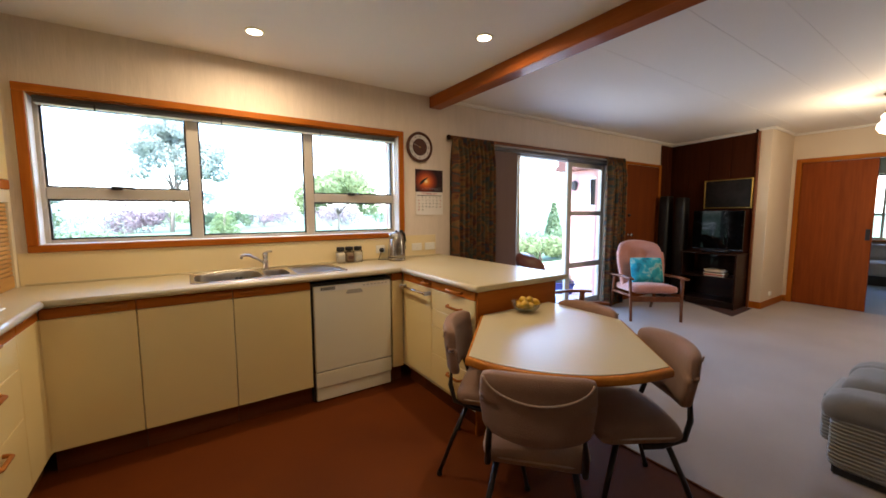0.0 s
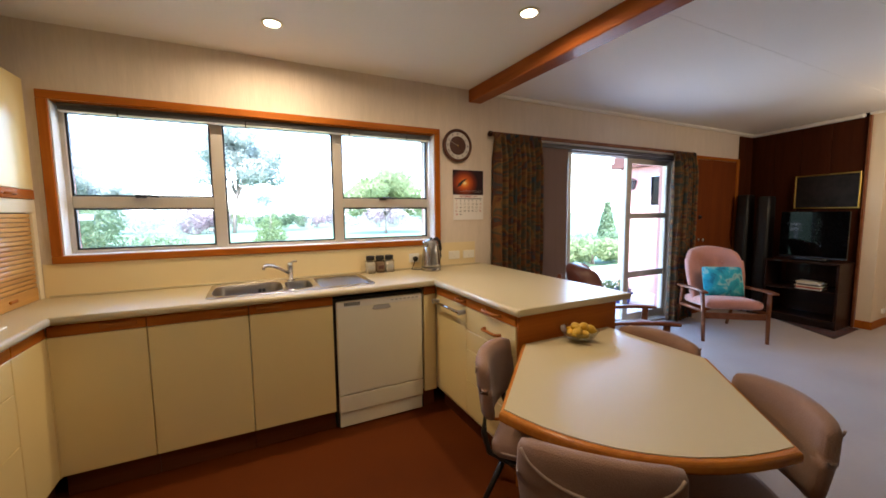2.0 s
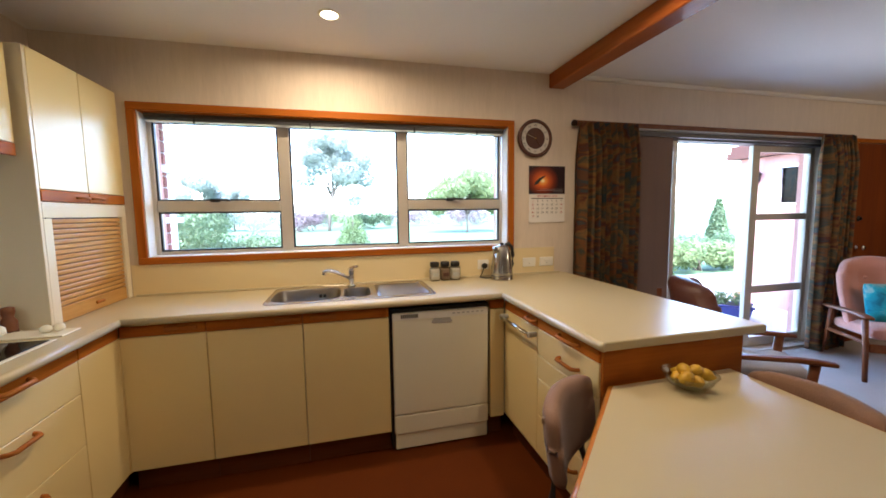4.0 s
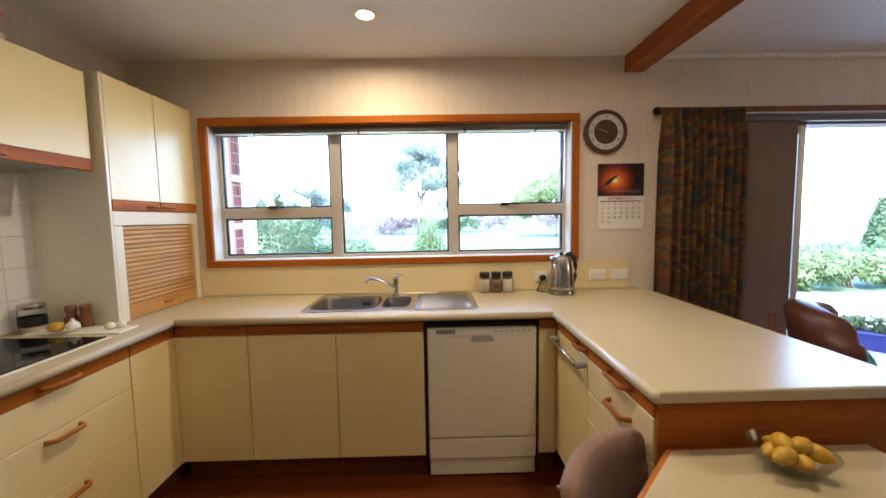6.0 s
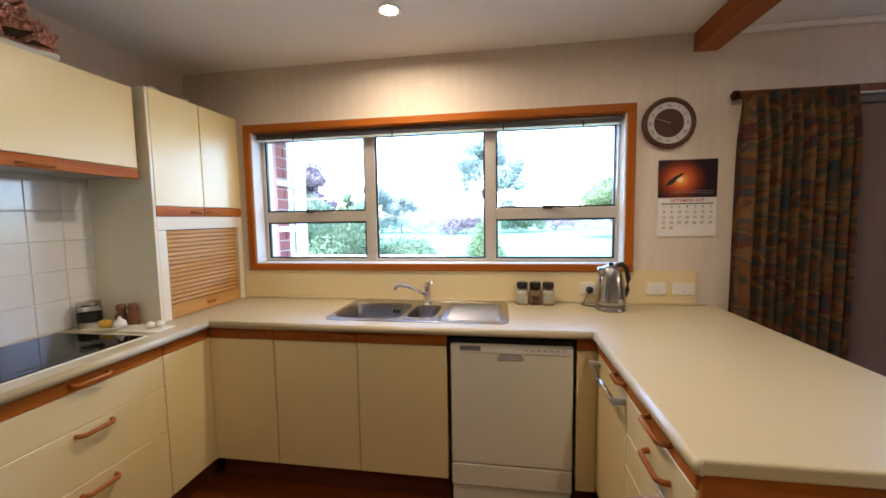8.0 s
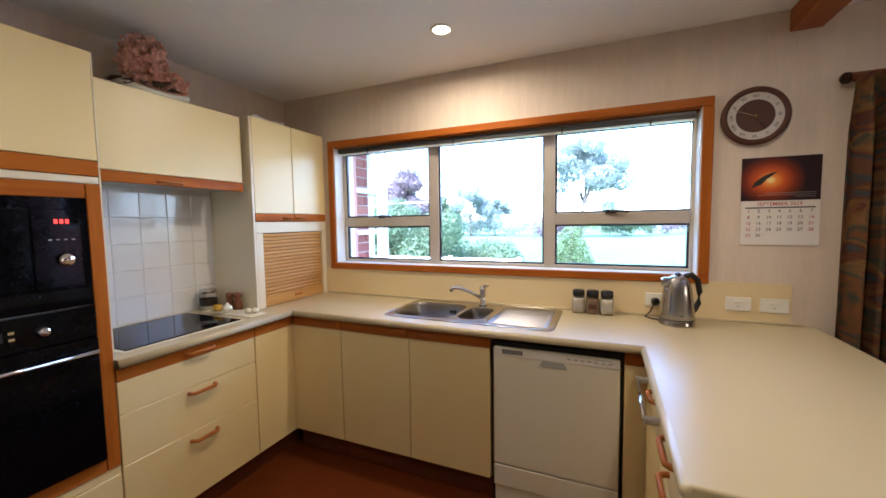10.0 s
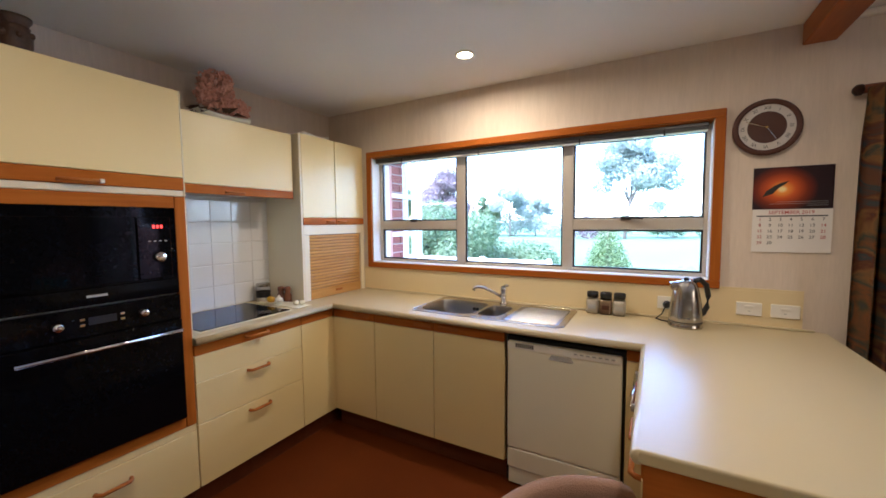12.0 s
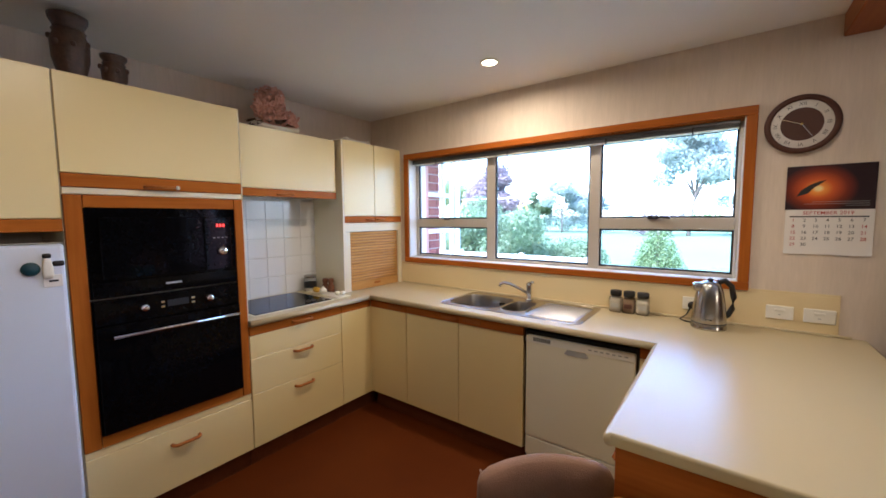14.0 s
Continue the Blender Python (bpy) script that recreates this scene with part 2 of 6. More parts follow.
def thin_glass(name):
    """Blown glass too thin to bend light: clear, with a faint mirror sheen."""
    m = bpy.data.materials.new(name)
    m.use_nodes = True
    n, l = m.node_tree.nodes, m.node_tree.links
    clear, sheen, mix, facing, gloss = [n.new(k) for k in ("ShaderNodeBsdfTransparent", "ShaderNodeBsdfGlossy", "ShaderNodeMixShader", "ShaderNodeFresnel", "ShaderNodeMath")]
    clear.inputs["Color"].default_value = (0.93, 0.95, 0.93, 1)
    sheen.inputs["Roughness"].default_value = 0.04
    facing.inputs["IOR"].default_value = 1.35
    gloss.operation, gloss.use_clamp, gloss.inputs[1].default_value = "MULTIPLY", True, 0.4
    l.new(facing.outputs[0], gloss.inputs[0])
    l.new(gloss.outputs[0], mix.inputs[0])
    l.new(clear.outputs[0], mix.inputs[1])
    l.new(sheen.outputs[0], mix.inputs[2])
    l.new(mix.outputs[0], n["Material Output"].inputs["Surface"])
    return m


BOWLGLASS = thin_glass("thin_bowl_glass")
DARKALU = material("dark_bronze_aluminium", (0.09, 0.08, 0.07), (0.07, 0.06, 0.052), 0.5, 0.3, 4, 200, 1)
DARKPRINT = material("dark_muted_print", (0.03, 0.024, 0.022), (0.012, 0.010, 0.010), 0.4, 0, 5, 14, 1.5, spec=0.15)
LEMON = material("lemon_peel", (0.62, 0.37, 0.012), (0.50, 0.28, 0.010), 0.45, 0, 12, 120, 1, 0.4)
BROWNPOT = material("brown_glazed_pottery", (0.10, 0.052, 0.030), (0.05, 0.026, 0.017), 0.45, 0, 18, 60, 1.5, 0.5)
SHAKER = material("red_brown_ceramic", (0.21, 0.080, 0.032), (0.14, 0.048, 0.020), 0.3, 0, 10, 80, 1)
PINKPETAL = material("pink_silk_petal", (0.86, 0.52, 0.39), (0.76, 0.38, 0.26), 0.8, 0, 15, 100, 1.2)
SPICE = material("ground_spice", (0.20, 0.13, 0.07), (0.14, 0.09, 0.05), 0.9, 0, 30, 200, 1.2, 0.5)
SALT = material("pale_spice", (0.50, 0.45, 0.36), (0.36, 0.32, 0.25), 0.9, 0, 30, 200, 1.2, 0.5)
GOLD = material("gilt_frame", (0.55, 0.36, 0.08), (0.42, 0.27, 0.06), 0.35, 0.8, 10, 80, 1)
PAPER = material("paper", (0.80, 0.76, 0.70), (0.77, 0.73, 0.67), 0.7, 0, 3, 200, 1)
REDINK = material("red_ink", (0.45, 0.03, 0.02), (0.40, 0.03, 0.02), 0.7, 0, 3, 200, 1)
BLACKINK = material("black_ink", (0.02, 0.02, 0.02), (0.03, 0.03, 0.03), 0.7, 0, 3, 200, 1)
BROWNDIAL = material("brown_dial", (0.075, 0.022, 0.010), (0.055, 0.016, 0.007), 0.6, 0, 3, 100, 1)
SILVERDIAL = material("silver_dial_ring", (0.68, 0.64, 0.57), (0.57, 0.53, 0.47), 0.30, 0.2, 6, 120, 1)
RUG = patches("patterned_hearth_mat", [(0.03, 0.012, 0.012), (0.09, 0.025, 0.02), (0.03, 0.03, 0.045), (0.12, 0.06, 0.04)], 14.0)
BULB = glow("downlight_lens", (1.0, 0.78, 0.45), 1.6)
OPAL = glow("opal_glass_shade", (1.0, 0.80, 0.52), 0.16)
LED = glow("red_display", (1.0, 0.05, 0.03), 0.12)


# ---- building helpers ----
BASE = {}


def thing(name, at=(0, 0, 0), turn=0.0, label="", category="", group="", kind=""):
    ob = new(name)
    ob.empty_display_size = 0.1
    ob.matrix_basis = pose(*at, 0, 0, turn)
    BASE[ob.name] = ob.matrix_basis.copy()
    return tagged(ob, label, category, group, kind)


def mesh_of(bm, name, mat):
    bmesh.ops.recalc_face_normals(bm, faces=bm.faces)
    me = bpy.data.meshes.new(name)
    bm.to_mesh(me)
    bm.free()
    for m in mat if isinstance(mat, (list, tuple)) else [mat]:
        me.materials.append(m)
    return me


def part(name, bm, mat, parent=None, label="", place=False, smooth=False):
    """One mesh object under a thing or a part. place: the mesh is given in room coordinates."""
    if place and parent is not None:
        bm.transform(BASE[parent.name].inverted())
    me = mesh_of(bm, name, mat)
    if smooth:
        for p in me.polygons:
            p.use_smooth = True
    ob = new(name, me)
    if parent is not None:
        ob.parent = parent
        BASE[ob.name] = BASE[parent.name]
    else:
        BASE[ob.name] = Matrix()
    return tagged(ob, label)


def structure(name, bm, mat, label, category):
    ob = part(name, bm, mat)
    return tagged(ob, label, category, kind="structure")


def box(x0, y0, z0, x1, y1, z1, bevel=0.0, bm=None, seg=1):
    """A box between two corners, with bevelled edges; adds to bm when given."""
    b = bmesh.new()
    bmesh.ops.create_cube(b, size=1.0)
    for v in b.verts:
        v.co = Vector(((x0 + x1) / 2 + v.co.x * abs(x1 - x0), (y0 + y1) / 2 + v.co.y * abs(y1 - y0), (z0 + z1) / 2 + v.co.z * abs(z1 - z0)))
    if bevel:
        bmesh.ops.bevel(b, geom=b.edges[:], offset=bevel, segments=seg, affect="EDGES", profile=0.5)
    return joined(bm, b)


def joined(bm, b):
    if bm is None:
        return b
    me = bpy.data.meshes.new("tmp")
    b.to_mesh(me)
    b.free()
    bm.from_mesh(me)
    bpy.data.meshes.remove(me)
    return bm


def rbox(w, d, h, r, n=6, shape=None, at=(0, 0, 0), bm=None):
    """A soft rounded block, centred at at; shape(x, y, z) bends it."""
    b = bmesh.new()
    bmesh.ops.create_cube(b, size=2.0)
    bmesh.ops.subdivide_edges(b, edges=b.edges[:], cuts=n, use_grid_fill=True)
    half = Vector((w / 2, d / 2, h / 2))
    for v in b.verts:
        p = Vector((v.co.x * half.x, v.co.y * half.y, v.co.z * half.z))
        q = Vector([max(-half[i] + r, min(half[i] - r, p[i])) for i in range(3)])
        k = p - q
        if k.length > 1e-9:
            p = q + k.normalized() * min(r, k.length if k.length < r else r)
        v.co = Vector(shape(*p)) if shape else p
        v.co += Vector(at)
    return joined(bm, b)


def tube(points, r, n=8, bm=None, closed=False, taper=None):
    """A round bar through points."""
    b = bmesh.new()
    pts = [Vector(p) for p in points]
    rings = []
    for i, p in enumerate(pts):
        a = pts[i - 1] if i or closed else p
        c = pts[(i + 1) % len(pts)] if i < len(pts) - 1 or closed else p
        t = (c - a).normalized()
        q = t.to_track_quat("Z", "Y")
        rr = r if taper is None else r + (taper - r) * i / (len(pts) - 1)
        rings.append([b.verts.new(p + q @ Vector((rr * math.cos(2 * math.pi * k / n), rr * math.sin(2 * math.pi * k / n), 0))) for k in range(n)])
    m = len(rings)
    for i in range(m if closed else m - 1):
        for k in range(n):
            b.faces.new((rings[i][k], rings[i][(k + 1) % n], rings[(i + 1) % m][(k + 1) % n], rings[(i + 1) % m][k]))
    if not closed:
        b.faces.new(rings[0][::-1])
        b.faces.new(rings[-1])
    return joined(bm, b)


def lathe(profile, n=24, at=(0, 0, 0), bm=None, cap=True):
    """A turned shape from (radius, height) pairs."""
    b = bmesh.new()
    rings = [[b.verts.new((at[0] + r * math.cos(2 * math.pi * k / n), at[1] + r * math.sin(2 * math.pi * k / n), at[2] + z)) for k in range(n)] for r, z in profile]
    for i in range(len(rings) - 1):
        for k in range(n):
            b.faces.new((rings[i][k], rings[i][(k + 1) % n], rings[i + 1][(k + 1) % n], rings[i + 1][k]))
    if cap:
        b.faces.new(rings[0][::-1])
        b.faces.new(rings[-1])
    return joined(bm, b)


def prism(poly, z0, z1, bevel=0.0, bm=None, seg=2):
    """An upright prism over a plan outline."""
    b = bmesh.new()
    low = [b.verts.new((x, y, z0)) for x, y in poly]
    f = b.faces.new(low)
    ext = bmesh.ops.extrude_face_region(b, geom=[f])
    bmesh.ops.translate(b, verts=[v for v in ext["geom"] if isinstance(v, bmesh.types.BMVert)], vec=(0, 0, z1 - z0))
    if bevel:
        bmesh.ops.recalc_face_normals(b, faces=b.faces)
        bmesh.ops.bevel(b, geom=[e for e in b.edges if abs(e.verts[0].co.z - e.verts[1].co.z) < 1e-6], offset=bevel, segments=seg, affect="EDGES", profile=0.5)
    return joined(bm, b)


def words(name, text, size, m, mat, parent, label="", bold=0.004):
    """Flat lettering as a mesh."""
    cu = bpy.data.curves.new(name, "FONT")
    cu.offset = size * bold
    cu.body, cu.size, cu.align_x, cu.align_y, cu.resolution_u = text, size, "CENTER", "CENTER", 2
    tmp = bpy.data.objects.new("tmp", cu)
    scene.collection.objects.link(tmp)
    me = bpy.data.meshes.new_from_object(tmp.evaluated_get(bpy.context.evaluated_depsgraph_get()))
    bpy.data.objects.remove(tmp)
    me.transform(BASE[parent.name].inverted() @ m)
    me.materials.clear()
    me.materials.append(mat)
    ob = new(name, me)
    ob.parent = parent
    BASE[ob.name] = BASE[parent.name]
    return tagged(ob, label)


# ---- the room ----
CEILING = 2.504
TOP = 0.937
EAST, SOUTH = 8.77, -7.0
structure("floor", box(0, SOUTH, -0.10, 3.30, 0, 0.0), VINYL, "rust-brown vinyl kitchen floor", "floor")
structure("carpet", box(3.30, SOUTH, -0.10, EAST, 0.0, 0.006), CARPET, "pale beige fitted carpet in the lounge", "carpet")
structure("trim", box(3.292, SOUTH, 0.0, 3.308, -1.56, 0.008, 0.003), KICK, "thin dark carpet edge strip", "trim")

n_wall = bmesh.new()
for x0, z0, x1, z1 in ((-0.12, 0, 0.497, CEILING), (0.497, 0, 2.943, 1.18), (0.497, 2.085, 2.943, CEILING), (2.943, 0, 3.75, CEILING), (3.75, 2.11, 6.45, CEILING), (6.45, 0, 8.27, CEILING)):
    box(x0, 0, z0, x1, 0.25, z1, bm=n_wall)
structure("wall_north", n_wall, WALL, "beige textured wallpaper on the window wall", "wall")
structure("wall_west", box(-0.12, SOUTH, 0, 0, 0, CEILING), WALL, "beige papered kitchen wall", "wall")
# unseen closing wall, set far back to weaken the bounced light
structure("wall_south", box(-0.12, SOUTH - 0.12, 0, 12.6, SOUTH, CEILING), PLASTER, "plain cream wall added to close the unseen south end", "wall")
e_wall = bmesh.new()
for y0, z0, y1, z1 in ((-1.51, 0, -1.41, CEILING), (-3.1, 2.09, -1.51, CEILING), (SOUTH, 0, -3.1, CEILING)):
    box(EAST, y0, z0, EAST + 0.12, y1, z1, bm=e_wall)
structure("wall_east", e_wall, PLASTER, "cream painted lounge wall with a wide doorway", "wall")
structure("wall_stub", box(7.86, -1.41, 0, EAST + 0.12, -1.26, CEILING), PLASTER, "cream painted return wall beside the alcove", "wall")
structure("wall_alcove", prism([(7.862, -1.26), (8.142, 0.0), (8.27, 0.0), (8.02, -1.26)], 0, CEILING), DARKWOOD, "alcove back wall behind the panelling", "wall")
structure("ceiling", box(-0.12, SOUTH - 0.12, CEILING, 12.6, 0.25, CEILING + 0.12), CEIL, "off-white painted board ceiling", "ceiling")
joints = bmesh.new()
for y in (-3.4, -2.5, -2.17, -1.6):
    box(3.45, y - 0.003, CEILING - 0.002, 8.75, y + 0.003, CEILING, bm=joints)
structure("trim_ceiling_joint", joints, CEIL, "narrow board joints across the lounge ceiling", "trim")
cove = bmesh.new()
for a, b in (((3.43, -0.045, 8.13, 0.0), 0), ((EAST - 0.05, -3.1, EAST, -1.41), 0), ((7.86, -1.455, EAST, -1.41), 0), ((7.815, -1.455, 7.86, -1.26), 0)):
    box(a[0], a[1], CEILING - 0.03, a[2], a[3], CEILING, 0.010, bm=cove)
structure("trim_cornice", cove, CEIL, "small painted ceiling cornice", "trim")
structure("beam", box(3.29, SOUTH, 2.395, 3.42, 0.0, CEILING, 0.006), BEAMWOOD, "varnished timber ceiling beam", "beam")
skirt = bmesh.new()
box(7.845, -1.425, 0.006, EAST, -1.41, 0.10, 0.004, bm=skirt)
box(7.845, -1.41, 0.006, 7.86, -1.26, 0.10, 0.004, bm=skirt)
box(EAST - 0.015, -1.46, 0.006, EAST, -1.425, 0.10, 0.004, bm=skirt)
box(3.45, -0.015, 0.006, 3.74, 0.0, 0.10, 0.004, bm=skirt)
structure("baseboard", skirt, TRIM_X, "varnished timber skirting board", "baseboard")

# panelling of the alcove, board by board, on a back wall turned out of square
ALCOVE = pose(7.86, -1.26, 0, 0, 0, -12.53)


def in_alcove(bm):
    """Turns a mesh, given as if the back wall ran square, onto that wall."""
    bm.transform(ALCOVE @ Matrix.Translation((-7.86, 1.26, 0)))
    return bm


panelling = thing("panelling", (7.84, -0.63, 0), label="dark red-brown timber wall panelling in the alcove", category="panelling", kind="structure")
y = 0.022
for w in (0.32, 0.32, 0.32, 0.322):
    part("panel", in_alcove(box(7.835, y - w + 0.006, 0.006, 7.858, y, 2.455, 0.004)), PANEL, panelling, place=True)
    y -= w
for x0, x1 in ((7.763, 7.935), (7.941, 8.105)):
    part("panel", box(x0, -0.020, 0.006, x1, -0.001, 2.455, 0.004), PANEL, panelling, place=True)
part("edge_post", box(7.81, -1.285, 0.006, 7.858, -1.262, 2.47, 0.003), CHAIRWOOD, panelling, "brown timber edge strip", place=True)
part("cornice", in_alcove(box(7.80, -1.23, 2.457, 7.856, 0.01, 2.502, 0.010)), CEIL, panelling, "painted cornice above the boards", place=True)

# room beyond the sliding door
structure("floor_far_room", box(EAST + 0.001, SOUTH, -0.10, 12.6, 0.25, 0.004), CARPET_B, "blue-grey carpet of the next room", "carpet")
fw = bmesh.new()
for y0, z0, y1, z1 in ((SOUTH, 0, -2.9, CEILING), (-2.9, 0, -0.9, 0.80), (-2.9, 2.1, -0.9, CEILING), (-0.9, 0, 0.25, CEILING)):
    box(12.48, y0, z0, 12.6, y1, z1, bm=fw)
structure("wall_far_room", fw, PLASTER, "pale wall of the next room with a window", "wall")
structure("wall_far_north", box(EAST + 0.12, 0.13, 0, 12.48, 0.25, CEILING), PLASTER, "pale side wall of the next room", "wall")
win2 = thing("window_2", (12.5, -1.9, 0.8), label="bright window of the next room with a timber sill", category="window", kind="structure")
part("window_sill", box(12.36, -2.95, 0.77, 12.50, -0.85, 0.81, 0.006), TRIM_Y, win2, place=True)
for a in ((-2.9, -2.85, 0.81, 2.1), (-0.95, -0.9, 0.81, 2.1), (-1.92, -1.88, 0.81, 2.1)):
    part("frame_post", box(12.50, a[0], a[2], 12.55, a[1], a[3], 0.004), ALU, win2, place=True)
for z in (0.81, 1.28, 2.05):
    part("frame_rail", box(12.503, -2.85, z, 12.547, -0.95, z + 0.045, 0.004), ALU, win2, place=True)
p = part("pane", box(12.523, -2.85, 0.83, 12.529, -0.95, 2.07), PANE, win2, place=True)
p.visible_shadow = False

# ---- kitchen window ----
win = thing("window_1", (1.72, 0.12, 1.135), label="wide aluminium kitchen window in a varnished timber surround", category="window", kind="structure")
for n, a in (("architrave", (0.447, -0.018, 2.085, 2.993, 0.0, 2.133)), ("architrave", (0.447, -0.018, 1.135, 2.993, 0.0, 1.18)), ("architrave", (0.447, -0.018, 1.18, 0.497, 0.0, 2.085)), ("architrave", (2.943, -0.018, 1.18, 2.993, 0.0, 2.085))):
    part(n, box(*a, 0.004), TRIM_X if a[3] - a[0] > 1 else TRIM_Z, win, place=True)
part("window_sill", box(0.497, 0.0, 1.160, 2.943, 0.10, 1.184, 0.003), WHITEPAINT, win, "white painted sill", place=True)
for x0, x1 in ((0.497, 0.503), (2.937, 2.943)):
    part("reveal_lining", box(x0, 0.0, 1.184, x1, 0.10, 2.079), WHITEPAINT, win, place=True)
part("head_lining", box(0.503, 0.0, 2.079, 2.937, 0.10, 2.085), TRIM_X, win, place=True)
for n, x0, x1 in (("jamb", 0.497, 0.527), ("mullion", 1.274, 1.349), ("mullion", 2.101, 2.172), ("jamb", 2.918, 2.943)):
    part(n, box(x0, 0.10, 1.184, x1, 0.16, 2.085, 0.004), ALU, win, place=True)
for x0, x1 in ((0.527, 1.274), (1.349, 2.101), (2.172, 2.918)):
    part("rail", box(x0, 0.102, 1.184, x1, 0.158, 1.204, 0.003), ALU, win, place=True)
    part("rail", box(x0, 0.102, 2.045, x1, 0.158, 2.085, 0.003), ALU, win, place=True)
for x0, x1 in ((0.527, 1.274), (2.172, 2.918)):
    part("transom", box(x0, 0.095, 1.464, x1, 0.158, 1.537, 0.005), ALU, win, place=True)
for x0, x1, z0, z1 in ((0.527, 1.274, 1.204, 1.464), (0.527, 1.274, 1.537, 2.045), (1.349, 2.101, 1.204, 2.045), (2.172, 2.918, 1.204, 1.464), (2.172, 2.918, 1.537, 2.045)):
    q = bmesh.new()
    for a in ((x0, z0, x1, z0 + 0.011), (x0, z1 - 0.011, x1, z1), (x0, z0 + 0.011, x0 + 0.011, z1 - 0.011), (x1 - 0.011, z0 + 0.011, x1, z1 - 0.011)):
        box(a[0], 0.112, a[1], a[2], 0.132, a[3], bm=q)
    part("seal", q, SEAL, win, "black rubber glazing seal", place=True)
    p = part("pane", box(x0 + 0.004, 0.136, z0 + 0.004, x1 - 0.004, 0.141, z1 - 0.004), PANE, win, place=True)
    p.visible_shadow = False
for x in (0.87, 2.50):
    lat = part("latch", box(x - 0.03, 0.078, 1.528, x + 0.03, 0.094, 1.552, 0.004), BLACK, win, "black window latch", place=True)
    part("latch_lever", tube([(x, 0.075, 1.54), (x + 0.05, 0.065, 1.543), (x + 0.10, 0.062, 1.538)], 0.008, 8), BLACK, lat, place=True)

blind = thing("venetian_blind", (1.72, 0.05, 2.02), label="grey metal venetian blind drawn up under the window head", category="blind")
part("head_rail", box(0.52, 0.025, 2.057, 2.92, 0.075, 2.078, 0.003), BLINDM, blind, place=True)
for i in range(8):
    z = 2.056 - 0.0022 * i
    part("slat", box(0.525, 0.022, z - 0.0012, 2.915, 0.078, z), BLINDM, blind, place=True)
part("bottom_rail", box(0.525, 0.024, 2.031, 2.915, 0.076, 2.036, 0.002), PLASTIC, blind, "pale bottom rail", place=True)
for x in (0.80, 1.50, 2.22, 2.70):
    part("cord", tube([(x, 0.021, 2.022), (x, 0.021, 2.06)], 0.004, 6), SEAL, blind, place=True)
part("wand", tube([(2.895, 0.018, 2.04), (2.893, 0.018, 1.42)], 0.004, 6), CLEAR, blind, "clear tilt wand", place=True)

# ---- lounge sliding door ----
sd = thing("door_1", (5.1, 0.10, 0), label="glazed aluminium sliding door to the garden", category="sliding door", kind="structure")
for n, a in (("frame_head", (3.75, 0.04, 2.05, 6.45, 0.18, 2.11)), ("jamb", (3.75, 0.04, 0.03, 3.80, 0.18, 2.05)), ("jamb", (6.40, 0.04, 0.03, 6.45, 0.18, 2.05)), ("threshold", (3.75, 0.0, 0.0, 6.45, 0.20, 0.03))):
    part(n, box(*a, 0.004), DARKALU if n == "frame_head" else ALU, sd, place=True)
for n, x0, x1, yy in (("leaf", 3.80, 4.62, 0.06), ("leaf", 5.58, 6.40, 0.12)):
    leaf = part(n, box(x1 - 0.05 if x0 < 4 else x0, yy, 0.03, x1 if x0 < 4 else x0 + 0.09, yy + 0.045, 2.05, 0.004), ALU, sd, place=True)
    part("stile", box(x0 if x0 < 4 else x1 - 0.05, yy, 0.03, x0 + 0.05 if x0 < 4 else x1, yy + 0.045, 2.05, 0.004), ALU, leaf, place=True)
    for z0, z1 in ((0.03, 0.12), (0.58, 0.655), (1.32, 1.385), (1.99, 2.05)) if x0 > 4 else ((0.03, 0.12), (1.99, 2.05)):
        part("rail", box(x0 + (0.09 if x0 > 4 else 0.05), yy + 0.004, z0, x1 - 0.05, yy + 0.041, z1, 0.003), ALU, leaf, place=True)
    p = part("pane", box(x0 + 0.05, yy + 0.02, 0.10, x1 - 0.04, yy + 0.025, 2.0), PANE, leaf, place=True)
    p.visible_shadow = False

# ---- flush timber door in the window wall, and the wide sliding door ----
d2 = thing("door_2", (7.21, -0.02, 0), label="closed flush door in orange-brown timber veneer, darkened as if in shade", category="door", kind="structure")
for a in ((6.70, 0.0, 6.76, 2.13), (7.70, 0.0, 7.76, 2.13)):
    part("door_frame", box(a[0], -0.03, a[1] + 0.006, a[2], 0.0, a[3], 0.004), TRIM_Z, d2, place=True)
part("door_head", box(6.76, -0.03, 2.09, 7.70, 0.0, 2.13, 0.004), TRIM_X, d2, place=True)
part("leaf", box(6.765, -0.020, 0.012, 7.695, -0.002, 2.085, 0.003), DOOR_SHADED, d2, place=True)
hb = part("door_handle", lathe([(0.024, 0), (0.024, 0.006), (0.010, 0.012), (0.010, 0.04), (0.024, 0.05), (0.026, 0.065), (0.014, 0.075)], 16), CHROME, d2, "small metal knob", smooth=True)
hb.matrix_basis = pose(6.86 - 7.21, 0.0, 1.02, 90, 0, 0)
hb2 = part("lock", lathe([(0.028, 0), (0.028, 0.008), (0.012, 0.014), (0.012, 0.03)], 16), BLACK, d2, "dark lock rose")
hb2.matrix_basis = pose(6.86 - 7.21, 0.0, 1.32, 90, 0, 0)

